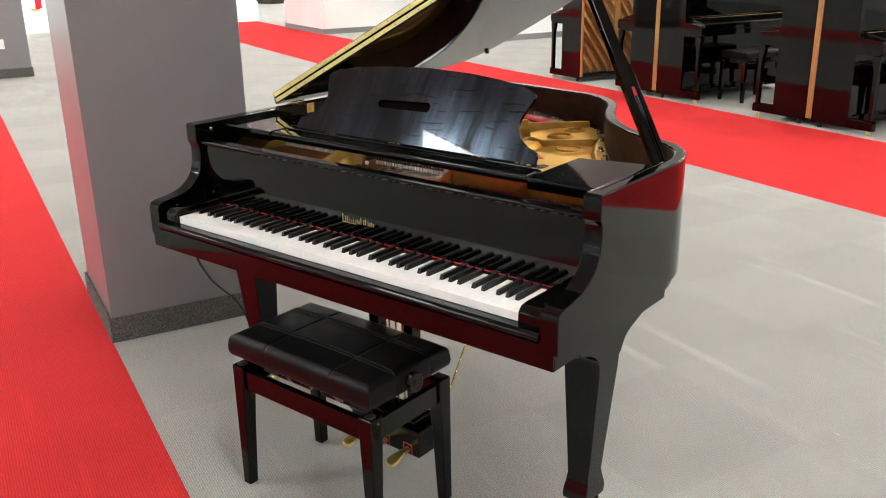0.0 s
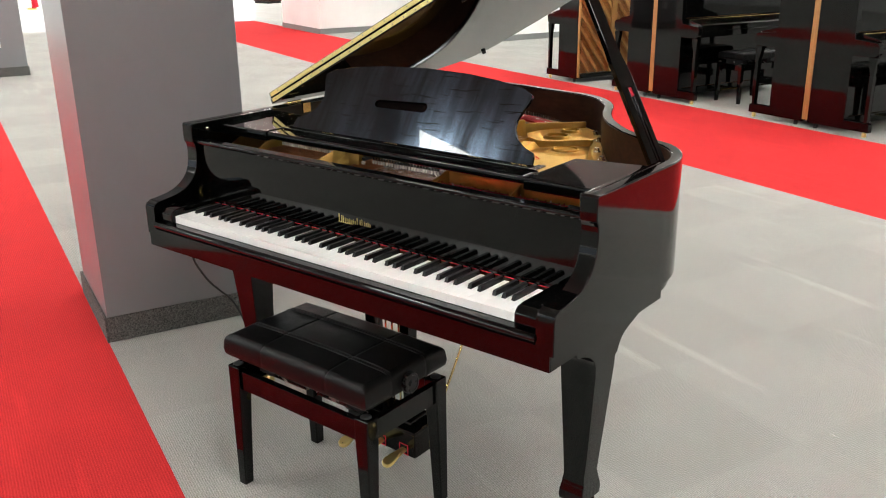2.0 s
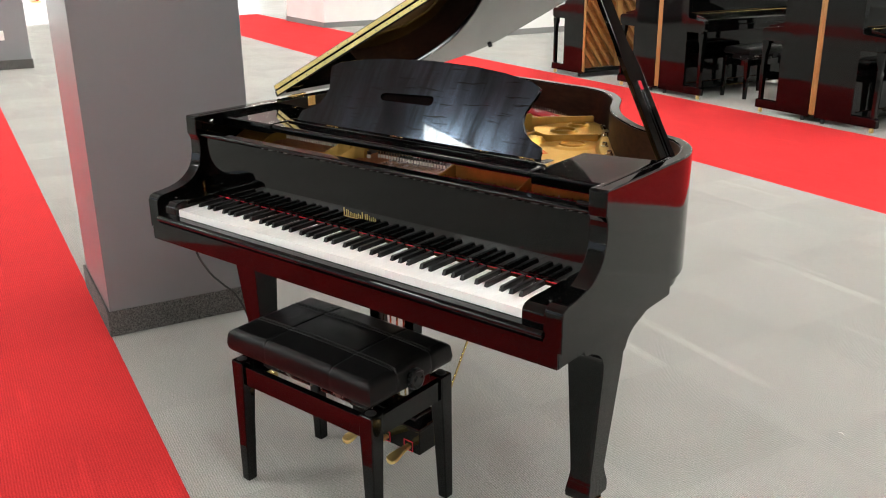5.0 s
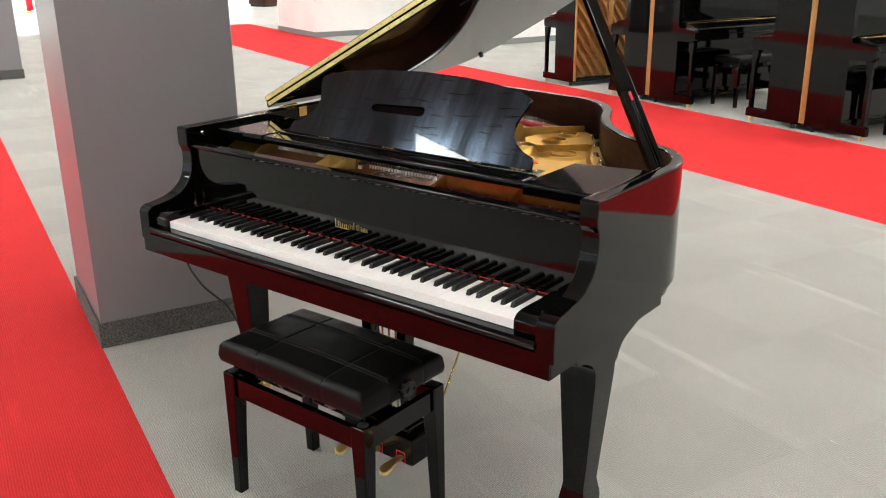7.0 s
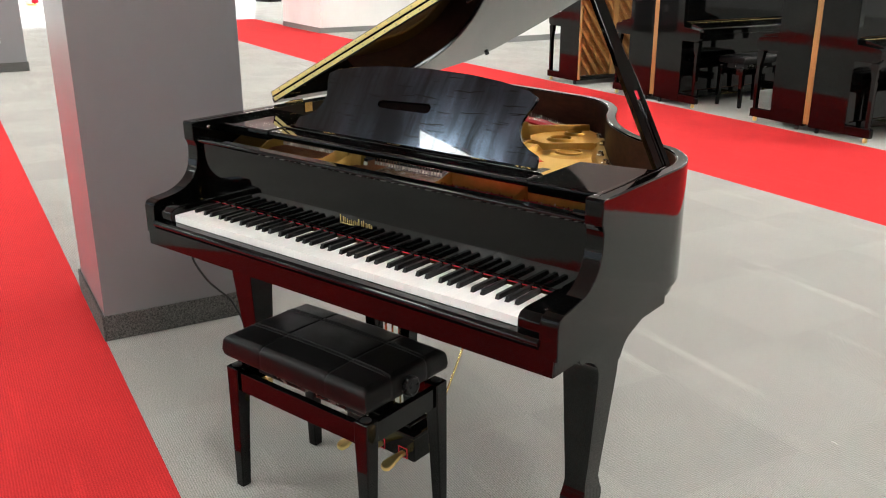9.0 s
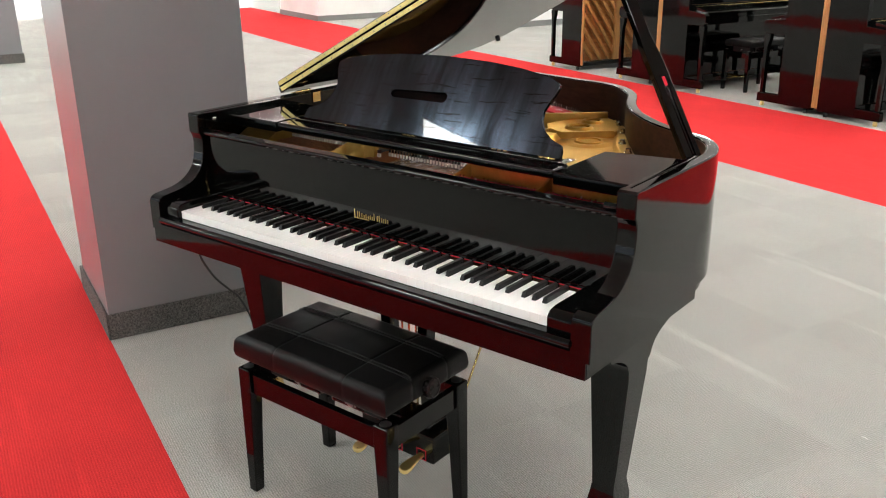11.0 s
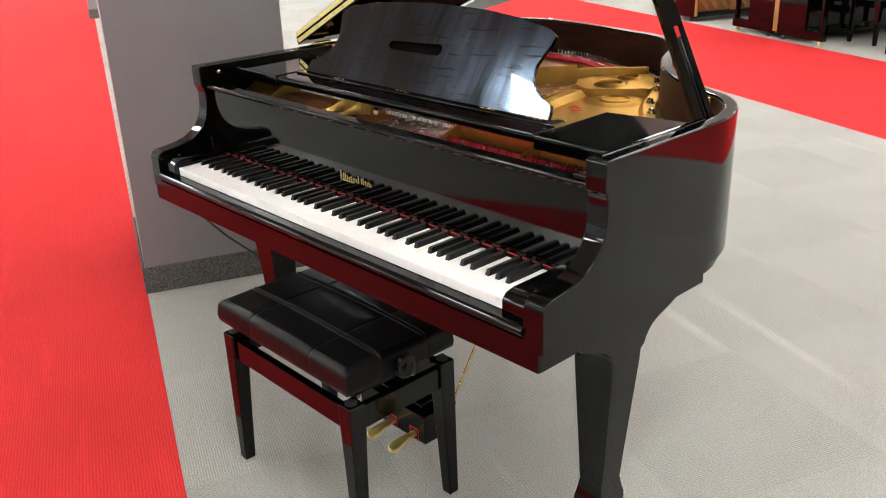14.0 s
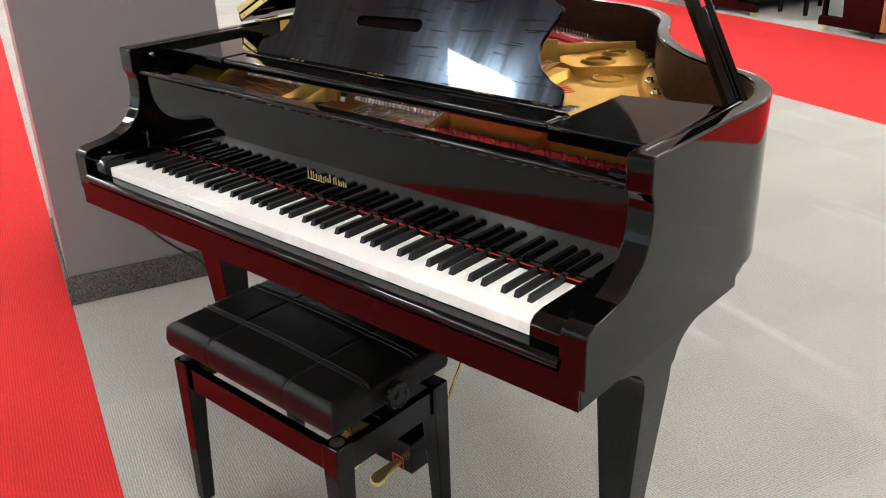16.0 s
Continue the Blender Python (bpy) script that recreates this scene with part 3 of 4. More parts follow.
DESK_LINE = [(-0.432, 0.0), (0.432, 0.0), (0.430, 0.020), (0.424, 0.034), (0.392, 0.046), (0.366, 0.064), (0.350, 0.090), (0.348, 0.113), (0.357, 0.140), (0.366, 0.160), (0.370, 0.183)]
TOP_LINE = [(0.340, 0.198), (0.25, 0.214), (0.15, 0.224), (0.0, 0.229)]
half = DESK_LINE[1:] + TOP_LINE
outline = half + [(-x, y) for x, y in reversed(half[:-1])]


def desk_panel():
    """A thin board with a long slot, in its own plane: x, height; then leaned back."""
    th = 0.011
    b = bmesh.new()
    slot = [(-0.120 + 0.020 * math.cos(a), 0.109 + 0.0105 * math.sin(a)) for a in [math.pi * (0.5 + k / 8) for k in range(9)]]
    slot += [(0.038 + 0.013 * math.cos(a), 0.113 + 0.013 * math.sin(a)) for a in [math.pi * (-0.5 + k / 8) for k in range(9)]]
    for y in (0.0, th):
        loops = []
        for line in (outline, slot):
            vs = [b.verts.new((p[0], y, p[1])) for p in line]
            loops += [b.edges.new((vs[i], vs[(i + 1) % len(vs)])) for i in range(len(vs))]
        bmesh.ops.triangle_fill(b, edges=loops, use_beauty=True)
    b.verts.ensure_lookup_table()
    n1, n2 = len(outline), len(slot)
    for off, n in ((0, n1), (n1, n2)):
        for i in range(n):
            p, q = off + i, off + (i + 1) % n
            b.faces.new((b.verts[p], b.verts[q], b.verts[q + n1 + n2], b.verts[p + n1 + n2]))
    bmesh.ops.recalc_face_normals(b, faces=b.faces)
    bevel(b, 0.0012, 1, 60)
    return b


desk = part("music_desk", desk_panel(), DESK, piano, "dusty black music desk with wiping streaks", smooth=True)
desk.location, desk.rotation_euler = (0, 0.3235, 0.9665), (radians(-32), 0, 0)
# added sheet: the shade behind the slot as a dark surface
slot_back = part("slot_back", box(-0.16, 0.07, 0.0112, 0.0132, 0.085, 0.14), SHADE_DARK, desk, "dark sheet in place of the shade behind the slot", smooth=False)
for x in (-0.30, -0.05, 0.24, 0.375):
    for k in range(3):
        part("hinge", box(x + 0.017 * k, x + 0.017 * k + 0.0125, 0.3192, 0.3205, 0.9662, 0.9674, 0.0003, 1), BRASS, piano, "small brass desk hinge", smooth=False)
part("desk_slide", box(0.440, 0.462, 0.300, 0.345, 0.9645, 0.9665, 0.0005, 1), STEEL, piano, "steel slide plate")

# ---- inside: soundboard, plate, strings
inside = offset_loop(0.064)
part("soundboard", prism([(p.x, p.y) for p in inside[1:-1]] + [(-0.67, 0.22), (0.67, 0.22)], 0.850, 0.8665, "z"), BRIDGE_WOOD, piano, "pale varnished soundboard", smooth=False)


def disc_holes(outline_pts, holes, z0, z1):
    b = bmesh.new()
    loops_all = [outline_pts] + [[(hx + hr * math.cos(2 * math.pi * k / 28), hy + hr * math.sin(2 * math.pi * k / 28)) for k in range(28)] for hx, hy, hr in holes]
    for z in (z0, z1):
        es = []
        for line in loops_all:
            vs = [b.verts.new((p[0], p[1], z)) for p in line]
            es += [b.edges.new((vs[i], vs[(i + 1) % len(vs)])) for i in range(len(vs))]
        bmesh.ops.triangle_fill(b, edges=es, use_beauty=True)
    b.verts.ensure_lookup_table()
    total = sum(len(l) for l in loops_all)
    off = 0
    for l in loops_all:
        n = len(l)
        for i in range(n):
            p, q = off + i, off + (i + 1) % n
            b.faces.new((b.verts[p], b.verts[q], b.verts[q + total], b.verts[p + total]))
        off += n
    bmesh.ops.recalc_face_normals(b, faces=b.faces)
    return b


PLATE_Z, LOW_Z = 0.893, 0.876
EDGE = [(p.x, p.y) for p in inset_line(OUTER, 0.046) if p.x > 0.10 and 0.50 < p.y < 1.30]
def ridge(points, w, z0, z1):
    """A cast rib that follows a plan line, with sloping sides."""
    pts = spline([(x, y, 0) for x, y in points], 6)
    lines = [[Vector((p.x, p.y)) for p in pts]]
    base, top = [inset_line(lines[0], d) for d in (w, -w)], [inset_line(lines[0], d) for d in (w * 0.5, -w * 0.5)]
    b = bmesh.new()
    rows = [[b.verts.new((base[0][i].x, base[0][i].y, z0)), b.verts.new((top[0][i].x, top[0][i].y, z1)), b.verts.new((top[1][i].x, top[1][i].y, z1)), b.verts.new((base[1][i].x, base[1][i].y, z0))] for i in range(len(pts))]
    for p, q in zip(rows, rows[1:]):
        for k in range(4):
            b.faces.new((p[k], p[(k + 1) % 4], q[(k + 1) % 4], q[k]))
    b.faces.new(rows[0])
    b.faces.new(list(reversed(rows[-1])))
    bmesh.ops.recalc_face_normals(b, faces=b.faces)
    return bevel(b, 0.0025, 2, 35)



# the low web beside the bent side, and the raised web behind it with two holes
LOW_WEB = [(0.62, 0.46)] + EDGE + [(0.10, 1.16), (0.16, 0.98), (0.060, 0.885), (0.078, 0.76), (0.10, 0.62), (0.02, 0.46)]
LOW_HOLES = [(0.203, 0.868, 0.036), (0.345, 0.70, 0.036)]
plate = part("iron_plate", disc_holes(LOW_WEB, LOW_HOLES, LOW_Z - 0.016, LOW_Z), GOLD_PLATE, piano, "gold painted cast-iron plate with round holes", smooth=False)
RAISED = [(0.050, 0.892), (0.062, 0.882), (0.112, 0.866), (0.135, 0.878), (0.190, 0.925), (0.228, 0.960), (0.234, 0.985), (0.220, 1.02), (0.196, 1.055), (0.160, 1.11), (0.115, 1.145), (0.040, 1.075), (0.010, 1.02), (0.000, 0.96)]
HIGH_HOLES = [(0.116, 0.960, 0.034), (0.104, 1.067, 0.026)]
raised = part("raised_web", disc_holes(RAISED, HIGH_HOLES, LOW_Z - 0.004, PLATE_Z), GOLD_PLATE, plate, smooth=False)
bevelled_rim = [(-0.002, -0.010), (-0.002, 0.004), (0.001, 0.007), (0.005, 0.006), (0.010, 0.001), (0.014, -0.001)]
for holes, z, host in ((LOW_HOLES, LOW_Z, plate), (HIGH_HOLES, PLATE_Z, raised)):
    for hx, hy, hr in holes:
        part("hole_floor", lathe([(0.001, -0.0135), (hr - 0.006, -0.0135), (hr - 0.0025, -0.010)], pose(hx, hy, z), 24), GOLD_PLATE, host)
        part("hole_rim", lathe([(hr + dr, dz) for dr, dz in bevelled_rim], pose(hx, hy, z), 36), GOLD_PLATE, host)
part("hole_boss", lathe([(0.050, 0.0035), (0.060, 0.003), (0.085, -0.001)], pose(0.203, 0.868, LOW_Z), 36), GOLD_PLATE, plate)
part("web_skirt", ridge([(0.14, 0.56), (0.105, 0.66), (0.084, 0.78), (0.075, 0.86)], 0.042, LOW_Z - 0.006, PLATE_Z - 0.001), GOLD_PLATE, plate)
part("plate_rib", ridge([(0.15, 0.50), (0.105, 0.62), (0.078, 0.76), (0.052, 0.885), (0.112, 0.868), (0.175, 0.915), (0.232, 0.968)], 0.0050, LOW_Z - 0.002, PLATE_Z + 0.004), GOLD_PLATE, plate)
part("plate_rib", ridge([(-0.28, 0.66), (-0.14, 0.84), (-0.088, 0.915), (-0.040, 1.005)], 0.011, 0.866, 0.926), GOLD_PLATE, plate)
part("plate_rib", ridge([(-0.046, 1.000), (-0.012, 1.040), (0.035, 1.078), (0.112, 1.150)], 0.010, 0.866, 0.913), GOLD_PLATE, plate)
part("plate_flange", ridge([(0.46, 0.655), (0.376, 0.772), (0.312, 0.866), (0.248, 0.995), (0.180, 1.092)], 0.030, LOW_Z - 0.004, LOW_Z + 0.010), GOLD_PLATE, plate)
for x, y in ((0.379, 0.776), (0.314, 0.866), (0.247, 0.998), (0.182, 1.088)):
    bolt = part("bolt", lathe([(0.011, 0), (0.011, 0.004), (0.0075, 0.005), (0.0075, 0.012), (0.005, 0.014)], pose(x, y, LOW_Z + 0.0098), 14), STEEL, plate, "steel plate bolt")
part("plate_rim", ring_wall(0.11, 0.045, 0.858, 0.872, 0.003, 1, -1), GOLD_PLATE, piano)
# strings and felt in the opening between the ribs
b = bmesh.new()
for k in range(16):
    x = -0.085 + 0.0085 * k
    rod((x + 0.02, 0.62, 0.880), (x - 0.045 + 0.004 * k, 0.985, 0.876), 0.0011, 5, b)
part("short_string_field", b, STEEL, piano, "plain steel strings", kind="stuff")
part("stringing_felt", prism([(0.000, 0.875), (0.040, 0.835), (0.045, 0.885), (0.000, 0.945)], 0.868, 0.8735, "z"), RED_FELT, piano, "red stringing felt")
for k in range(4):
    x, y = 0.148 + 0.0125 * k, 0.742 - 0.010 * k
    part("felt_tab", prism([(x, y), (x + 0.005, y - 0.003), (x + 0.016, y + 0.016), (x + 0.011, y + 0.019)], LOW_Z - 0.001, LOW_Z + 0.0009, "z"), RED_FELT, plate, "narrow red felt tab", smooth=False)

# front: wrest plank cover, webs, capo bar, red felt and tuning pins
part("pin_field", box(-0.672, 0.672, 0.185, 0.470, 0.860, 0.883, 0.003), RUBBER, piano, "dark wrest plank")
part("plate_corner", prism([(0.256, 0.884), (0.264, 0.889), (0.306, 0.911), (0.320, 0.913), (0.420, 0.913), (0.420, 0.884)], -0.672, -0.540, "x", 0.005, 3), GOLD_PLATE, plate)


def fin(x0, y0, x1, y1, thick, lo, hi, back=0.05):
    """A cast web that sweeps up from the plank to the bar behind it."""
    b = bmesh.new()
    rows = []
    n = 8
    for k in range(n + 2):
        t = min(k / n, 1.0)
        x, y = x0 + (x1 - x0) * t, y0 + (y1 - y0) * t + (back if k > n else 0)
        z = lo + (hi - lo) * t ** 1.5
        rows.append([b.verts.new(p) for p in ((x - thick / 2, y, 0.8835), (x - thick * 0.4, y, z), (x + thick * 0.4, y, z), (x + thick / 2, y, 0.8835))])
    for p, q in zip(rows, rows[1:]):
        for i in range(4):
            b.faces.new((p[i], p[(i + 1) % 4], q[(i + 1) % 4], q[i]))
    b.faces.new(rows[0])
    b.faces.new(list(reversed(rows[-1])))
    bmesh.ops.recalc_face_normals(b, faces=b.faces)
    return bevel(b, min(0.002, thick * 0.2), 2, 50)


def swept_web(x0, x1, x2):
    """A cast wall whose front sweeps up from the plank, curved at its low end and level behind."""
    line = [(x0 + (x1 - x0) * t, 0.8845 + 0.0365 * t ** 1.7) for t in (0.0, 0.15, 0.3, 0.45, 0.6, 0.75, 0.9, 1.0)] + [(x2, 0.9215)]
    b = bmesh.new()
    rows = []
    for x, z in line:
        y = 0.284 + 0.036 * min(1.0, (z - 0.8845) / 0.036)
        rows.append([b.verts.new(p) for p in ((x, y - 0.006, 0.8837), (x, y, z), (x, y + 0.010, z), (x, y + 0.03, 0.8837))])
    for p, q in zip(rows, rows[1:]):
        for i in range(4):
            b.faces.new((p[i], p[(i + 1) % 4], q[(i + 1) % 4], q[i]))
    b.faces.new(rows[0])
    b.faces.new(list(reversed(rows[-1])))
    bmesh.ops.recalc_face_normals(b, faces=b.faces)
    return b


part("plate_web", swept_web(-0.318, -0.250, -0.206), GOLD_PLATE, plate)
part("plate_web", swept_web(-0.250, -0.188, -0.150), GOLD_PLATE, plate)
part("plate_web", fin(0.134, 0.262, 0.177, 0.316, 0.007, 0.8845, 0.923), GOLD_PLATE, plate)
part("plate_web", fin(0.384, 0.262, 0.414, 0.316, 0.007, 0.8845, 0.923), GOLD_PLATE, plate)
part("capo_bar", box(0.178, 0.660, 0.317, 0.337, 0.8838, 0.922, 0.003), GOLD_PLATE, plate)
part("plate_front", box(-0.148, 0.130, 0.205, 0.352, 0.8834, 0.8852, 0.001), GOLD_PLATE, plate)
part("pin_felt", box(0.050, 0.665, 0.200, 0.303, 0.8854, 0.8885, 0.001), RED_FELT, piano, "red felt strip under the tuning pins")
b = bmesh.new()
for k in range(42):
    x = 0.150 + 0.0124 * k
    for row in range(3):
        if (k + row) % 3 == 2:
            continue
        y = 0.262 + 0.016 * row + random.uniform(-0.002, 0.002)
        rod((x, y, 0.888), (x + random.uniform(-0.001, 0.001), y - 0.002, 0.8965), 0.0019, 6, b)
part("tuning_pin_field", b, STEEL, piano, "rows of steel tuning pins", kind="stuff")
b = bmesh.new()
for k in range(26):
    x = -0.650 + 0.0128 * k
    rod((x, 0.20, 0.8865), (x + 0.045, 0.47, 0.8875), 0.0016, 5, b)
for k in range(12):
    x = -0.160 + 0.0074 * k
    rod((x, 0.20, 0.8890), (x - 0.012, 0.47, 0.8893), 0.0015, 5, b)
part("bass_string_field", b, COPPER, piano, "copper-wound bass strings", kind="stuff")
b = bmesh.new()
for k in range(44):
    x = -0.068 + 0.0056 * k + (0.0012 if k % 3 == 1 else 0)
    rod((x, 0.20, 0.8892), (x - 0.012, 0.47, 0.8895), 0.0009, 4, b)
part("steel_string_field", b, STEEL, piano, "plain steel strings", kind="stuff")
# hitch pins and felt at the tail
felt = [(-0.42, 1.280), (-0.30, 1.312), (-0.16, 1.285), (-0.03, 1.210), (0.050, 1.145), (-0.06, 1.168), (-0.20, 1.228), (-0.38, 1.245)]
part("stringing_felt", prism(felt, 0.8725, 0.880, "z"), RED_FELT, piano, "red stringing felt at the hitch pins")
for n, dy, z in ((30, -0.016, 0.0), (30, -0.048, -0.001)):
    b = bmesh.new()
    for k in range(n):
        x = -0.36 + 0.41 * k / (n - 1)
        y = 1.325 - 1.30 * (x + 0.31) ** 2 + dy
        rod((x, y, 0.872 + z), (x - 0.002, y + 0.004, 0.8925 if dy > -0.03 else 0.884), 0.0013, 5, b)
    part("hitch_pin_row", b, STEEL, piano, "row of steel hitch pins", kind="stuff")


def damper(x, y, w=0.0022):
    d = part("damper", box(x - w, x + w, y + 0.002, y + 0.008, 0.9005, 0.910, 0.001, 1), EBONY, piano, smooth=False)
    part("damper_felt", box(x - w, x + w, y, y + 0.006, 0.8905, 0.9000, 0.001, 1), WHITE_FELT, d, "white damper felt", smooth=False)


for k in range(24):
    damper(-0.5325 + 0.0106 * k, 0.366, 0.0026)
damper(-0.140, 0.322, 0.006)
for k in range(24):
    damper(-0.122 + 0.0103 * k, 0.345 + 0.0001 * k)

# ---- lid, hinged along the left side and propped open
LID_ANGLE = -26.2
LID_PLAN = [(0.738, 0.51), (0.738, 0.56), (0.705, 0.642), (0.640, 0.706), (0.560, 0.738), (0.465, 0.800), (0.366, 0.895), (0.305, 0.985), (0.268, 1.065), (0.215, 1.185), (0.150, 1.285), (0.05, 1.365), (-0.06, 1.400),
            (-0.20, 1.428), (-0.36, 1.448), (-0.50, 1.452), (-0.60, 1.405), (-0.675, 1.28), (-0.722, 1.10), (-0.736, 0.90), (-0.738, 0.51)]
lid_pts = [(p.x, p.y) for p in spline([((x + 0.738) * (1.0 + 0.01 * (x + 0.738)), y - 0.51, 0) for x, y in LID_PLAN], 4)]
lid = part("lid", prism(lid_pts, 0.0, 0.019, "z", 0.003, 2, angle=50), LACQUER, piano, "raised glossy black lid")
lid.location, lid.rotation_euler = (-0.738, 0.51, 0.980), (0, radians(LID_ANGLE), 0)
flap_pts = [(0.0, 0.004), (1.47, 0.004), (1.47, 0.375), (0.0, 0.375)]
part("lid_flap", prism(flap_pts, 0.0215, 0.0405, "z", 0.003, 2), LACQUER, lid, "folded-back front flap of the lid")
for z0, z1 in ((0.0045, 0.0170), (0.0235, 0.0360)):
    leaf = part("lid_hinge", box(0.012, 1.40, -0.0022, -0.0002 if z0 < 0.01 else 0.0036, z0, z1, 0.0004, 1), HINGE_BRASS, lid, "long brass piano hinge with screws", smooth=False)
# pin coloured near-black for the shaded gap between the leaves
part("hinge_pin", rod((0.012, -0.003, 0.0203), (1.40, -0.003, 0.0203), 0.0022, 8), SHADE_DARK, lid)
b = bmesh.new()
for k in range(28):
    for z in (0.010, 0.031):
        lathe([(0.0024, 0), (0.0016, 0.0006)], pose(0.03 + 0.05 * k + (0.025 if z > 0.02 else 0), -0.0022, z, 90, 0, 0), 8, b)
part("hinge_screw_row", b, STEEL, lid, kind="stuff")
part("bumper", lathe([(0.008, 0), (0.009, -0.006), (0.007, -0.010)], pose(0.232, 0.930, 0.0), 14), RUBBER, lid, "round black rubber bumper")
part("prop_cup", box(0.98, 1.14, 0.10, 0.16, -0.010, -0.0005, 0.003), LACQUER, lid, "black prop socket under the lid")
part("prop_cup", box(0.80, 0.92, 0.12, 0.16, -0.010, -0.0005, 0.003), LACQUER, lid, "black prop socket under the lid")
# side hinges at the left rim
for y in (0.545, 1.00):
    h = part("side_hinge", box(-0.7235, -0.698, y, y + 0.060, 0.9782, 0.9812, 0.0008, 1), BRASS, piano, "brass lid hinge leaf")
    part("knuckle", rod((-0.700, y, 0.984), (-0.700, y + 0.060, 0.984), 0.0045, 10), BRASS, h)
    part("inner_leaf", box(-0.6788, -0.6768, y + 0.050, y + 0.084, 0.945, 0.9775, 0.0006, 1), BRASS, h, "brass hinge leaf on the inside of the rim")

# prop stick with its second, shorter stick folded on it
PA, PB = Vector((0.659, 0.552, 0.950)), Vector((0.316, 0.655, 1.497))
d = (PB - PA).normalized()
turn = d.to_track_quat("Z", "X").to_matrix().to_4x4()


def stick(l):
    """Wide below, with a groove for the shorter stick in its face, and slimmer above a sloping shoulder."""
    th = 0.011
    up = [(-0.0185, 0.216), (0.0205, 0.216), (0.0205, 0.250), (0.0175, 0.285), (0.0135, 0.320), (0.0130, l - 0.02), (0.006, l), (-0.006, l), (-0.0150, l - 0.02), (-0.0155, 0.330), (-0.0185, 0.290)]
    b = prism(up, -th, th, "y", 0.0012, 2)
    box(-0.0185, 0.0205, -0.003, th, 0.0, 0.2159, 0.0012, 2, b)
    box(-0.0185, -0.0010, -th, -0.0031, 0.0, 0.2159, 0.0012, 2, b)
    box(0.0085, 0.0205, -th, -0.0031, 0.0, 0.2159, 0.0012, 2, b)
    return b


prop = part("lid_prop", stick((PB - PA).length), LACQUER, piano, "black wooden prop stick holding the lid")
prop.matrix_local = Matrix.Translation(PA) @ turn @ pose(0, 0, 0, 0, 0, 70)
part("short_prop", box(0.0006, 0.0068, -0.0098, -0.0036, 0.012, 0.190, 0.002, 2), LACQUER, prop)
part("prop_felt", box(0.0000, 0.0072, -0.0108, -0.0034, 0.192, 0.2150, 0.0006), RED_FELT, prop, "red felt inlay")
part("prop_bracket", box(-0.024, 0.026, -0.022, 0.020, -0.014, 0.003, 0.003), BRASS, prop, "brass prop bracket")

catch = part("prop_catch", box(-0.012, 0.012, -0.0035, 0.0, -0.012, 0.012, 0.001, 2), BRASS, piano, "small brass plate on the inner rim")
catch.matrix_local = pose(0.585, 0.6875, 0.961, 0, 0, -29)

# ---- legs, casters
LEG = [(0.139, 0.6278), (0.140, 0.597), (0.146, 0.584), (0.160, 0.580), (0.176, 0.577), (0.196, 0.569), (0.214, 0.558), (0.228, 0.544), (0.235, 0.526), (0.236, 0.500), (0.252, 0.250), (0.254, 0.196), (0.249, 0.172), (0.242, 0.155), (0.240, 0.140), (0.244, 0.125),
       (0.330, 0.125), (0.334, 0.140), (0.333, 0.155), (0.327, 0.172), (0.322, 0.196), (0.3225, 0.250), (0.331, 0.500), (0.333, 0.524), (0.345, 0.531), (0.350, 0.545), (0.362, 0.560), (0.378, 0.571), (0.398, 0.579), (0.423, 0.586), (0.446, 0.594), (0.458, 0.606), (0.464, 0.6278)]


def leg_mesh(side):
    """Tapered towards the foot, more on the outer face than on the inner one, with a small flared foot."""
    b = prism(LEG, -1, 1, "x")
    for v in b.verts:
        t = max(0.0, 0.5 - max(v.co.z, 0.196)) / 0.25
        flare = 0.005 * min(1.0, max(0.0, 0.196 - v.co.z) / 0.05)
        v.co.x = side * ((0.048 - 0.023 * t + flare) if v.co.x > 0 else (-0.049 + 0.007 * t - flare))
    bmesh.ops.recalc_face_normals(b, faces=b.faces)
    return bevel(b, 0.0022, 2, 40)


def leg(m, side):
    l = part("leg", leg_mesh(side), LACQUER, piano)
    l.matrix_local = m
    part("caster", lathe([(0.030, 0.124), (0.032, 0.112), (0.022, 0.104), (0.018, 0.075), (0.026, 0.070), (0.026, 0.064)], pose(0, 0.287, 0), 18), BRASS, l, "brass caster")
    for s in (1, -1):
        part("fork", box(s * 0.016 - 0.003, s * 0.016 + 0.003, 0.277, 0.325, 0.022, 0.070, 0.002), BRASS, l)
    part("wheel", lathe([(0.010, -0.011), (0.028, -0.011), (0.030, -0.008), (0.030, 0.008), (0.028, 0.011), (0.010, 0.011)], pose(0, 0.305, 0.030, 0, 90, 0), 20), BRASS, l)
    return l


leg(pose(0.635, 0, 0), 1)
leg(pose(-0.635, 0, 0), -1)
leg(pose(-0.32, 0.72, 0.015), -1)

# ---- pedal lyre
lyre_box = part("lyre_box", box(-0.135, 0.132, 0.205, 0.310, 0.080, 0.155, 0.004), LACQUER, piano, "black pedal lyre box")
part("lyre_top", box(-0.140, 0.137, 0.200, 0.315, 0.1555, 0.168, 0.003), LACQUER, lyre_box)
part("lyre_step", box(-0.112, 0.110, 0.216, 0.300, 0.1682, 0.188, 0.005, 3), LACQUER, lyre_box)
for s in (1, -1):
    part("lyre_post", prism([(s * 0.060, 0.1885), (s * 0.095, 0.1885), (s * 0.080, 0.40), (s * 0.095, 0.627), (s * 0.055, 0.627), (s * 0.048, 0.40)], 0.245, 0.285, "y", 0.003), LACQUER, lyre_box)
for x in (-0.025, 0.0, 0.025):
    part("pedal_rod", rod((x, 0.270, 0.1885), (x, 0.270, 0.628), 0.003, 8), BRASS, lyre_box, "thin brass pedal rod")


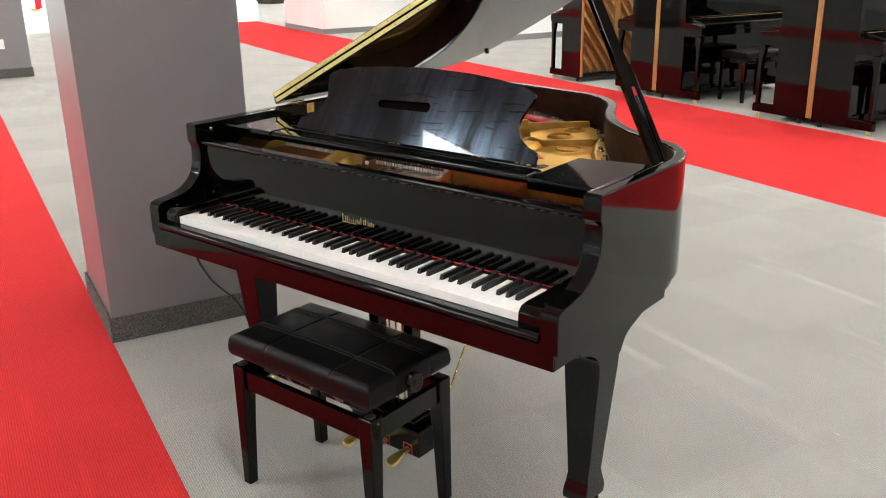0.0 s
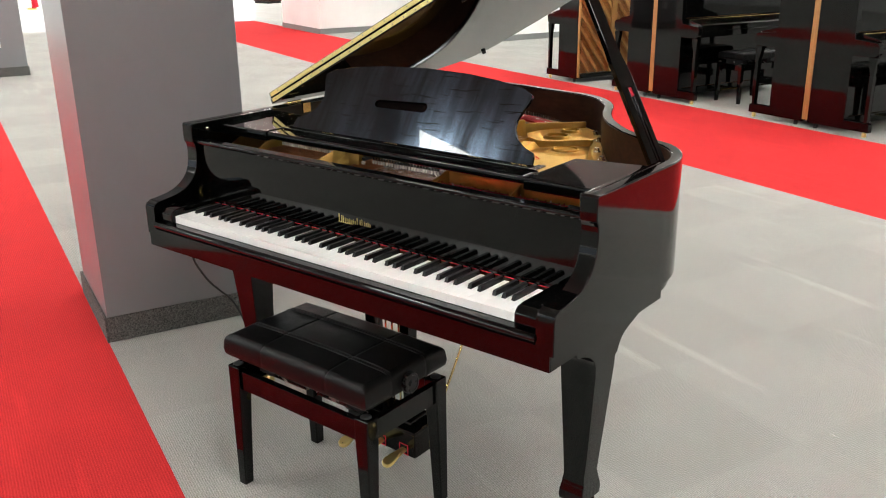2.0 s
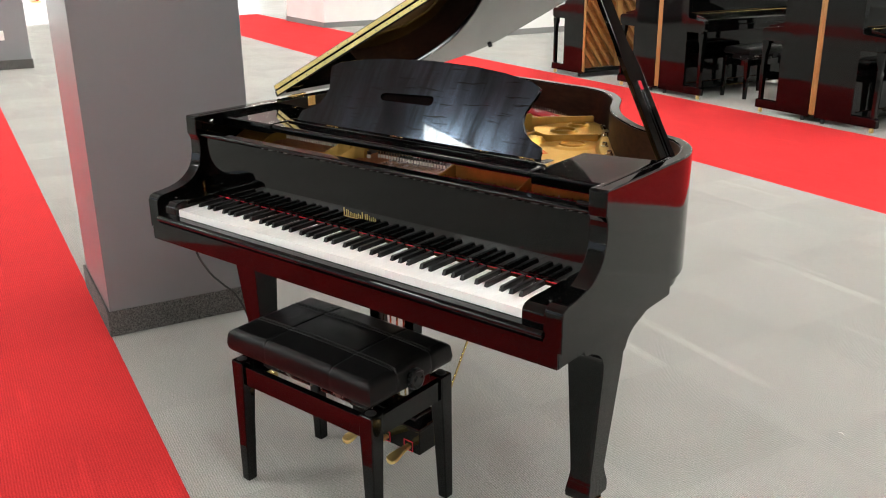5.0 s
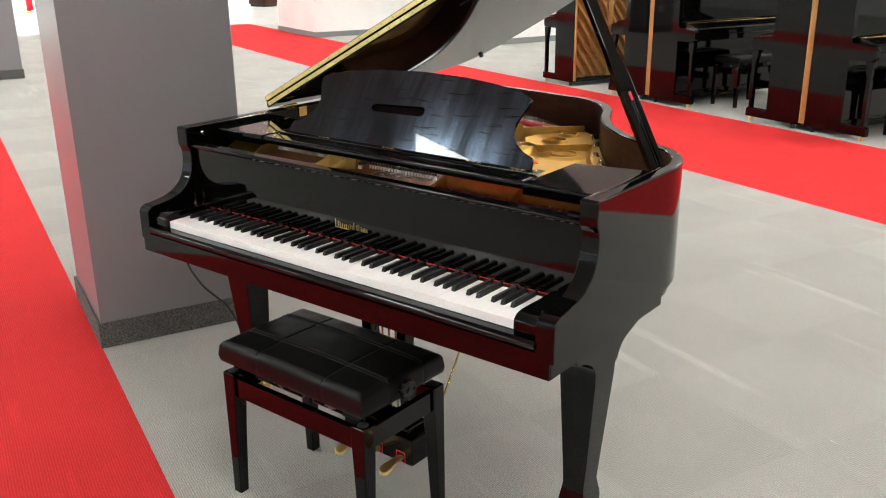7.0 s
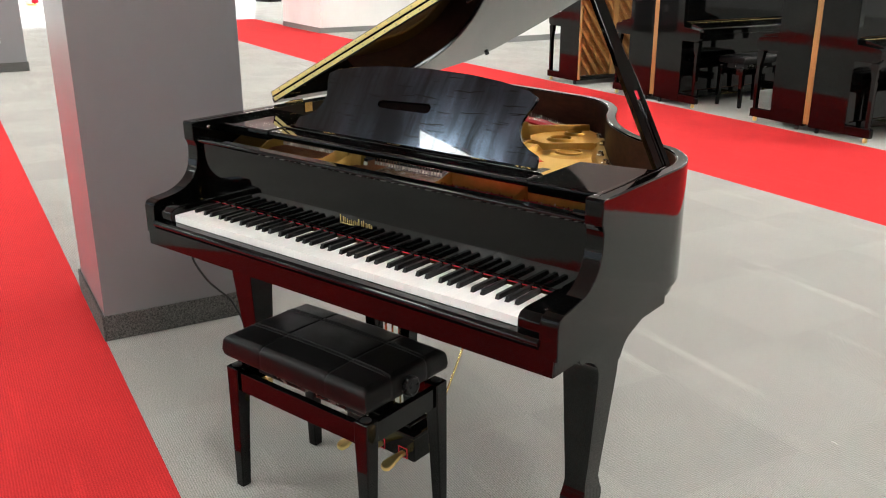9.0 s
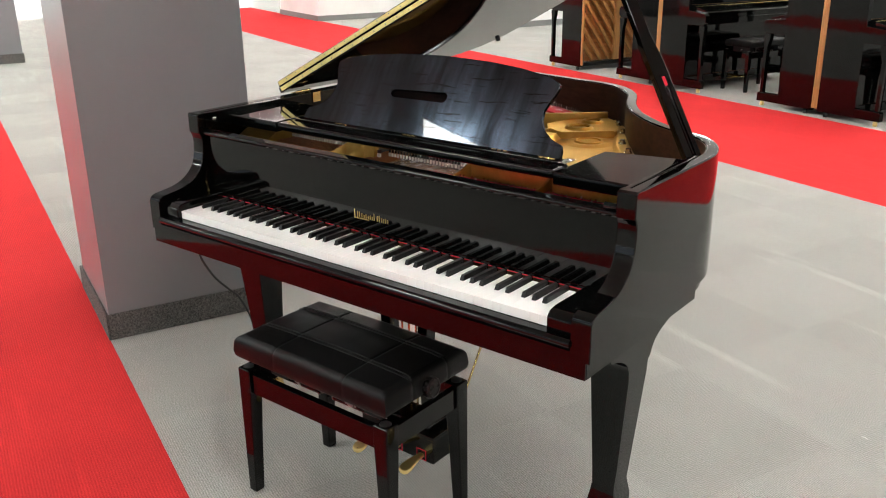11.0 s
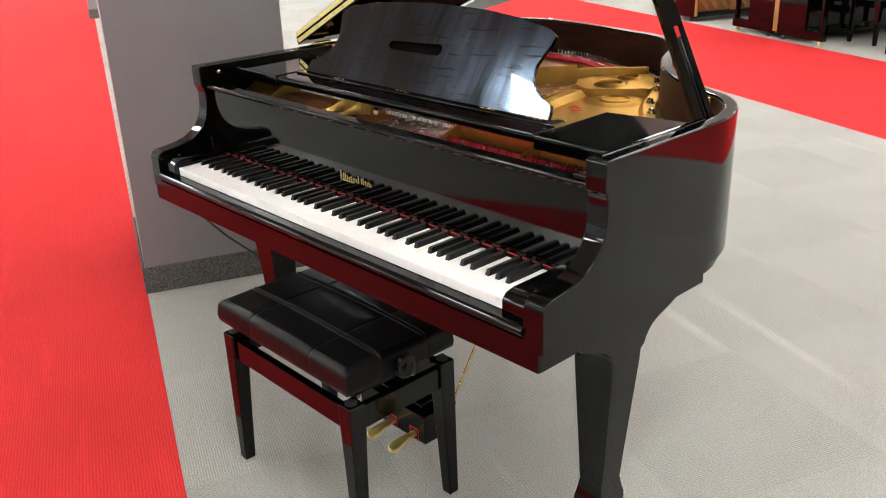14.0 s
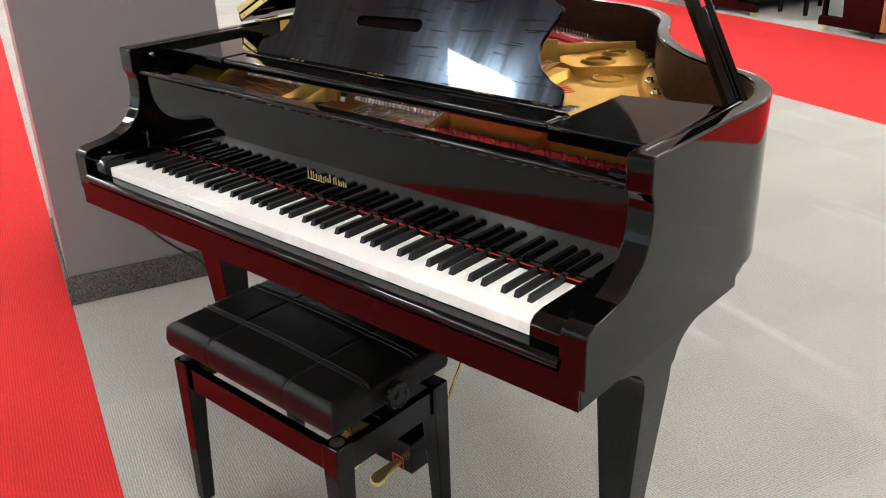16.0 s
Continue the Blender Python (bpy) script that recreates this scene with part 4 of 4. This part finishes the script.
def pedal(x):
    pts = [(-0.011, 0.24), (0.011, 0.24), (0.012, 0.18), (0.017, 0.15), (0.021, 0.128), (0.019, 0.112), (0.010, 0.104), (-0.004, 0.104), (-0.016, 0.112), (-0.019, 0.128), (-0.014, 0.15), (-0.011, 0.18)]
    pts = [(px * (0.95 if py < 0.16 else 0.8), 0.24 - (0.24 - py) * 0.90) for px, py in pts]
    b = prism(pts, 0.092, 0.104, "z", 0.004, 3)
    for v in b.verts:
        v.co.x += x
        v.co.z -= max(0.0, (0.165 - v.co.y)) * 0.16 + max(0.0, (0.150 - v.co.y)) * 0.10
    p = part("pedal", b, HINGE_BRASS, lyre_box, "polished brass pedal")
    ring = box(x - 0.017, x + 0.017, 0.2030, 0.2045, 0.1145, 0.117)
    box(x - 0.017, x + 0.017, 0.2030, 0.2045, 0.0835, 0.086, bm=ring)
    for s in (1, -1):
        box(x + s * 0.0158 - 0.0012, x + s * 0.0158 + 0.0012, 0.2030, 0.2045, 0.086, 0.1145, bm=ring)
    part("pedal_felt", ring, RED_FELT, p, "red felt edge round the pedal slot", smooth=False)


for x in (-0.085, 0.003, 0.090):
    pedal(x)
for x in (-0.11, 0.108):
    part("lyre_brace", rod((x, 0.315, 0.125), (x + 0.02, 0.62, 0.63), 0.0036, 10), BRASS, piano, "slanting brass lyre brace")
part("under_beam", box(-0.60, 0.60, 0.42, 0.50, 0.585, 0.640, 0.003), LACQUER, piano)
part("label", box(-0.02, 0.05, 0.205, 0.206, 0.60, 0.632), PAPER, piano, "small white paper label", smooth=False)

# ---------------------------------------------------------------- power cable
solid("power_cable", tube([(-0.600, 0.030, 0.6385), (-0.608, 0.040, 0.61), (-0.627, 0.060, 0.568), (-0.688, 0.120, 0.505), (-0.758, 0.200, 0.425), (-0.798, 0.270, 0.360), (-0.820, 0.330, 0.300), (-0.822, 0.375, 0.20), (-0.820, 0.385, 0.08), (-0.835, 0.395, 0.012), (-0.87, 0.415, 0.0037), (-0.95, 0.470, 0.0037)], 0.0035, 8), RUBBER,
              "black power cable hanging below the piano", "cable", smooth=True)
solid("thread", tube([(0.0, 0.0, 0.0), (0.008, 0.006, 0.001), (0.018, 0.007, 0.0)], 0.0012, 6), PAPER, "short white thread lying on the grey carpet", "thread", m=pose(0.998, 1.212, 0.0012, 0, 0, -40), smooth=True)


# ---------------------------------------------------------------- benches
def bench(m, label, lift=0.0):
    t = thing("piano_bench", m, label, "bench")
    hx, hy = 0.266, 0.157
    for sx in (1, -1):
        for sy in (1, -1):
            b = bmesh.new()
            rows = []
            for z, w in ((0.0, 0.030), (0.20, 0.0375), (0.330, 0.044), (0.383, 0.044)):
                x0, x1 = sorted((sx * hx, sx * (hx - w)))
                y0, y1 = sorted((sy * hy, sy * (hy - w)))
                rows.append([b.verts.new((x, y, z)) for x, y in ((x0, y0), (x1, y0), (x1, y1), (x0, y1))])
            for p, q in zip(rows, rows[1:]):
                for k in range(4):
                    b.faces.new((p[k], p[(k + 1) % 4], q[(k + 1) % 4], q[k]))
            b.faces.new(list(reversed(rows[0])))
            b.faces.new(rows[-1])
            bmesh.ops.recalc_face_normals(b, faces=b.faces)
            bevel(b, 0.004, 3, 30)
            post = part("leg", b, LACQUER, t)
            part("leg_cap", lathe([(0.0145, 0.3828), (0.0145, 0.3850), (0.011, 0.3862), (0.002, 0.3865)], pose(sx * (hx - 0.021), sy * (hy - 0.021), 0), 18), RUBBER, post, "round black pad on the leg")
    for sy in (1, -1):
        part("apron", box(-hx + 0.0435, hx - 0.0435, sy * (hy - 0.018) - 0.010, sy * (hy - 0.018) + 0.010, 0.314, 0.371, 0.002), LACQUER, t)
    for sx in (1, -1):
        part("apron", box(sx * (hx - 0.018) - 0.010, sx * (hx - 0.018) + 0.010, -hy + 0.042, hy - 0.042, 0.314, 0.371, 0.002), LACQUER, t)
    # lifting gear
    for sy in (1, -1):
        part("lift_arm", box(-0.20, -0.02, sy * 0.085 - 0.006, sy * 0.085 + 0.006, 0.352, 0.372, 0.001), STEEL, t, smooth=False)
        part("lift_arm", box(0.02, 0.20, sy * 0.085 - 0.006, sy * 0.085 + 0.006, 0.352, 0.372, 0.001), STEEL, t, smooth=False)
    part("screw_shaft", rod((-0.22, -0.006, 0.385), (0.268, -0.006, 0.434), 0.006, 10), STEEL, t)
    for sx in (1, -1):
        part("seat_block", box(sx * 0.17 - 0.03, sx * 0.17 + 0.03, -0.10, 0.10, 0.360, 0.414 + lift, 0.002), RUBBER, t)
    knob = lathe([(0.010, 0.0), (0.016, 0.003), (0.024, 0.005), (0.0268, 0.008), (0.0268, 0.019), (0.0250, 0.023), (0.0205, 0.0245), (0.0190, 0.0225), (0.006, 0.0228)], None, 48)
    for v in knob.verts:
        if v.co.xy.length > 0.023:
            v.co.xy *= 1 + 0.035 * math.cos(12 * math.atan2(v.co.y, v.co.x))
    bmesh.ops.transform(knob, matrix=pose(0.264, -0.006, 0.434, 0, 84, 0), verts=knob.verts)
    part("knob", knob, EBONY, t, "round fluted black adjusting knob")
    # padded top: pillowed between its seams
    sx0, sx1, sy0, sy1 = -0.264, 0.270, -0.162, 0.149
    zlo, ztop = 0.415 + lift, 0.478 + lift
    cross = (-0.114, 0.130)
    along = (-0.064, 0.069)

    def height(x, y):
        ex = min(x - sx0, sx1 - x)
        ey = min(y - sy0, sy1 - y)
        e = min(ex, ey)
        r = 0.024
        drop = 0.0 if e >= r else r - math.sqrt(max(r * r - (r - e) ** 2, 0))
        groove = sum(math.exp(-((x - c) / 0.0030) ** 2) for c in cross) + 0.8 * sum(math.exp(-((y - c) / 0.0026) ** 2) for c in along)
        return ztop + 0.010 * math.cos(x * 5.0) * math.cos(y * 8) - 0.9 * drop - 0.0028 * min(groove, 1.2)

    def ticks(lo, hi, seams, n):
        v = {round(lo + (hi - lo) * i / n, 4) for i in range(n + 1)}
        for c in seams:
            v |= {round(c + dd, 4) for dd in (-0.012, -0.007, -0.0042, -0.002, 0, 0.002, 0.0042, 0.007, 0.012)}
        v |= {round(lo + dd, 4) for dd in (0.001, 0.003, 0.006, 0.011, 0.018)} | {round(hi - dd, 4) for dd in (0.001, 0.003, 0.006, 0.011, 0.018)}
        return sorted(v)

    X, Y = ticks(sx0, sx1, cross, 28), ticks(sy0, sy1, along, 18)
    b = bmesh.new()
    g = [[b.verts.new((x, y, height(x, y))) for y in Y] for x in X]
    for i in range(len(X) - 1):
        for j in range(len(Y) - 1):
            b.faces.new((g[i][j], g[i + 1][j], g[i + 1][j + 1], g[i][j + 1]))
    border = [g[i][0] for i in range(len(X))] + [g[-1][j] for j in range(1, len(Y))] + [g[i][-1] for i in range(len(X) - 2, -1, -1)] + [g[0][j] for j in range(len(Y) - 2, 0, -1)]
    mid, low, under = [], [], []
    for v in border:
        c = v.co
        notch = sum(math.exp(-((c.x - q) / 0.006) ** 2) for q in cross) + sum(math.exp(-((c.y - q) / 0.006) ** 2) for q in along)
        k = 1 + 0.012 - 0.010 * min(notch, 1)
        mid.append(b.verts.new((c.x * k, c.y * k, (zlo + c.z) / 2)))
        low.append(b.verts.new((c.x * 0.998, c.y * 0.998, zlo + 0.006)))
        under.append(b.verts.new((c.x * 0.97, c.y * 0.97, zlo)))
    n = len(border)
    for p, q in ((border, mid), (mid, low), (low, under)):
        for i in range(n):
            b.faces.new((p[i], q[i], q[(i + 1) % n], p[(i + 1) % n]))
    b.faces.new(under)
    cushion = part("cushion", b, LEATHER, t, "quilted black leatherette cushion with stitched seams")
    for c in along:
        for o in (-0.0065, 0.0065):
            pts = [(x, c + o, height(x, c + o) + 0.0008) for x in X[4:-4:3]]
            part("seam", tube(pts, 0.0018, 6), LEATHER, cushion)
    return t


main_bench = bench(pose(-0.016, 0.051, 0), "adjustable black piano bench with quilted leatherette seat")


# ---------------------------------------------------------------- upright pianos
def upright(m, label):
    """Back at x = 0, front towards +x; the keyboard runs along y; 1.48 long."""
    t = thing("upright_piano", m, label, "upright piano", "upright pianos by the red carpet")
    L, H = 1.48, 1.21
    side = [(0.028, 0.040), (0.028, H - 0.03), (0.37, H - 0.03), (0.375, 0.80), (0.385, 0.755), (0.58, 0.735), (0.60, 0.715), (0.60, 0.655), (0.585, 0.635), (0.565, 0.625), (0.375, 0.625), (0.375, 0.040)]
    toe = [(0.3755, 0.040), (0.3755, 0.115), (0.59, 0.115), (0.60, 0.105), (0.60, 0.040)]
    legp = [(0.548, 0.116), (0.545, 0.50), (0.525, 0.57), (0.520, 0.60), (0.520, 0.624), (0.592, 0.624), (0.592, 0.60), (0.586, 0.57), (0.580, 0.50), (0.577, 0.116)]
    for y in (0.0, L - 0.05):
        s = part("side_panel", prism(side, y, y + 0.05, "y", 0.003, 2), LACQUER_FAR, t)
        part("toe_block", prism(toe, y + 0.0005, y + 0.0495, "y", 0.003, 2), LACQUER_FAR, s)
        part("front_leg", prism(legp, y + 0.004, y + 0.046, "y", 0.003, 2), LACQUER_FAR, s)
        for x, m_c, words in ((0.10, RUBBER, "black caster"), (0.555, HINGE_BRASS, "brass caster")):
            part("caster", lathe([(0.008, 0.040), (0.015, 0.037), (0.017, 0.030), (0.018, 0.026), (0.018, 0.004), (0.015, 0.0)], pose(x, y + 0.025, 0), 14), m_c, s, words)
    part("top_lid", box(0.03, 0.39, -0.012, L + 0.012, H - 0.03, H, 0.004), LACQUER_FAR, t)
    part("upper_panel", box(0.335, 0.352, 0.051, L - 0.051, 0.80, H - 0.031, 0.003), LACQUER_FAR, t)
    part("lower_panel", box(0.335, 0.352, 0.051, L - 0.051, 0.13, 0.62, 0.003), LACQUER_FAR, t)
    part("bottom_rail", box(0.325, 0.365, 0.051, L - 0.051, 0.058, 0.128, 0.003), LACQUER_FAR, t)
    part("keybed", box(0.10, 0.585, 0.051, L - 0.051, 0.632, 0.690, 0.004), LACQUER_FAR, t)
    fb = [(0.36, 0.691), (0.36, 0.80), (0.40, 0.790), (0.572, 0.752), (0.580, 0.742), (0.580, 0.691)]
    fall = part("fallboard", prism(fb, 0.052, L - 0.052, "y", 0.003, 2), LACQUER_FAR, t, "closed black fallboard")
    part("fallboard_hinge", box(0.405, 0.409, 0.06, L - 0.06, 0.788, 0.7915, 0.0005, 1), BRASS, fall, "thin brass hinge line", smooth=False)
    for k in range(3):
        y = L / 2 - 0.17 + 0.075 * k
        part("pedal", prism([(0.352, y - 0.010), (0.42, y - 0.010), (0.45, y - 0.018), (0.47, y - 0.012), (0.476, y), (0.47, y + 0.012), (0.45, y + 0.018), (0.42, y + 0.010), (0.352, y + 0.010)], 0.080, 0.092, "z", 0.003), BRASS, t, "brass pedal")
    # the wooden back: posts, soundboard and slanting ribs
    part("soundboard", box(0.034, 0.046, 0.02, L - 0.02, 0.10, H - 0.06), SOUNDBOARD, t, "orange varnished spruce soundboard", smooth=False)
    part("back_rail", box(0.0, 0.054, 0.023, L - 0.023, 0.050, 0.095, 0.003), LACQUER_FAR, t)
    part("top_rail", box(0.0, 0.054, 0.023, L - 0.023, H - 0.13, H - 0.032, 0.003), PINE, t)
    for y, w in ((0.0, 0.022), (0.46, 0.075), (0.95, 0.075), (L - 0.022, 0.022)):
        inner = w > 0.05
        part("back_post", box(-0.002 if inner else 0.0, 0.0335 if inner else 0.027, y, y + w, 0.096 if inner else 0.06, H - 0.131 if inner else H - 0.031, 0.003), PINE, t, "orange wooden back post")
    lo, hi = 0.100, H - 0.190
    for y0, y1 in ((0.025, 0.455), (0.54, 0.945), (1.03, L - 0.025)):
        for k in range(-4, 6):
            za = 0.18 + 0.155 * k
            ya, yb = y0 + max(0.0, (lo - za) / 1.3), min(y1, y0 + (hi - za) / 1.3)
            if yb - ya > 0.03:
                z = [za + (y - y0) * 1.3 for y in (ya, yb)]
                part("rib", prism([(ya, z[0]), (yb, z[1]), (yb, z[1] + 0.056), (ya, z[0] + 0.056)], 0.004, 0.0335, "x", 0.002, 1), PINE, t)
    return t


FRONT_V = 5.90
up_right = upright(STAND @ pose(-3.315, FRONT_V, 0), "glossy black upright piano with closed fallboard and brass casters")
copy_thing(up_right, STAND @ pose(-1.435, FRONT_V, 0))
for u in (-4.50, -3.317, -1.437):
    c = copy_thing(up_right, STAND @ pose(u, FRONT_V + 1.48, 0, 0, 0, 180))
    if u == -4.50:
        tagged(c, "glossy black upright piano showing its orange wooden back with slanting ribs")
for u, v in ((-2.66, FRONT_V + 0.65), (-0.78, FRONT_V + 0.65)):
    c = copy_thing(main_bench, STAND @ pose(u, v, 0, 0, 0, 90))
    tagged(c, "black leatherette piano bench standing before an upright piano")

# white wall socket on the far grey column
sock = thing("wall_socket", STAND @ pose(-9.05, 0.335, 0.42), "white plastic wall socket plate on grey column", "socket")
part("plate", box(0.001, 0.007, -0.04, 0.04, -0.06, 0.06, 0.003), WHITE_PLASTIC, sock)
for z in (-0.022, 0.022):
    part("outlet", box(0.007, 0.009, -0.017, 0.017, z - 0.014, z + 0.014, 0.003), WHITE_PLASTIC, sock)


# far end, on the white floor
cab = thing("storage_cabinet", STAND @ pose(-22.3, 8.45, 0, 0, 0, 20), "dark brown storage cabinet on white floor", "cabinet")
part("body", box(-0.35, 0.35, -0.25, 0.25, 0.06, 1.0, 0.01), INNER_RIM, cab)
part("plinth", box(-0.32, 0.32, -0.22, 0.22, 0.0, 0.06), RUBBER, cab)
for s in (1, -1):
    part("door", box(s * 0.17 - 0.165, s * 0.17 + 0.165, -0.268, -0.251, 0.08, 0.98, 0.004), INNER_RIM, cab)
mat_ob = thing("floor_toy", STAND @ pose(-24.0, 2.24, 0), "small yellow tray with a red stand on white floor", "toy")
part("tray", prism([(-0.3, -0.12), (0.3, -0.12), (0.36, 0.0), (0.3, 0.12), (-0.3, 0.12), (-0.36, 0.0)], 0.0, 0.06, "z", 0.015), BRASS, mat_ob, "yellow tray")
part("stand", lathe([(0.09, 0.061), (0.08, 0.2), (0.10, 0.5), (0.06, 0.52)], pose(0.0, 0.11, 0), 16), RED_FELT, mat_ob, "red stand")


# ---------------------------------------------------------------- carpet tiles
TILE = 0.6


def tile_mesh():
    e, h = 0.0007, 0.006
    a, c = TILE / 2, TILE / 2 - e
    pts = [(-a, -a, -h), (a, -a, -h), (a, a, -h), (-a, a, -h), (-a, -a, -0.0003), (a, -a, -0.0003), (a, a, -0.0003), (-a, a, -0.0003), (-c, -c, 0), (c, -c, 0), (c, c, 0), (-c, c, 0)]
    fs = [(0, 1, 5, 4), (1, 2, 6, 5), (2, 3, 7, 6), (3, 0, 4, 7), (4, 5, 9, 8), (5, 6, 10, 9), (6, 7, 11, 10), (7, 4, 8, 11), (8, 9, 10, 11)]
    return pts, fs


RED_BANDS = ((-1.52, 0.006), (4.07, 5.82))


def is_red(v):
    return any(a <= v < c for a, c in RED_BANDS)


def cells():
    """Rows across the room, cut to end at the edges of the red runs."""
    cuts = [ROOM[2], -1.52, 0.006, 0.534, 3.534, 4.07, 5.82, ROOM[3]]
    for a, c in zip(cuts, cuts[1:]):
        n = max(1, round((c - a) / TILE))
        for k in range(n):
            yield a + (c - a) * k / n, a + (c - a) * (k + 1) / n, is_red((a + c) / 2)


PTS, FS = tile_mesh()
shared = {}
bulk = {True: ([], []), False: ([], [])}
for v0, v1, red in cells():
    for k in range(51):
        u0 = -16.085 + TILE * k
        cu, cv, sv = u0 + TILE / 2, (v0 + v1) / 2, (v1 - v0) / TILE
        near = -5.0 < cu < 3.6 and -1.6 < cv < 6.5
        if near and not (red and cu < -4) and not (cu < -3 and cv > 4.1 and not red):
            key = (red, round(sv, 3))
            if key not in shared:
                me = bpy.data.meshes.new("carpet_tile")
                me.from_pydata([(x, y * sv, z) for x, y, z in PTS], [], FS)
                me.materials.append(RED_CARPET if red else GREY_CARPET)
                shared[key] = me
            ob = new("carpet_tile", shared[key])
            ob.parent = FLOOR
            ob.location = (cu, cv, 0)
        else:
            pts, fs = bulk[red]
            n = len(pts)
            pts += [(cu + x, cv + y * sv, z) for x, y, z in PTS]
            fs += [tuple(n + i for i in f) for f in FS]
for red, (pts, fs) in bulk.items():
    me = bpy.data.meshes.new("carpet_field")
    me.from_pydata(pts, [], fs)
    me.materials.append(RED_CARPET if red else GREY_CARPET)
    ob = new("carpet_field", me)
    ob.parent = FLOOR
    tagged(ob, "red ribbed carpet tiles" if red else "grey ribbed carpet tiles", kind="stuff")
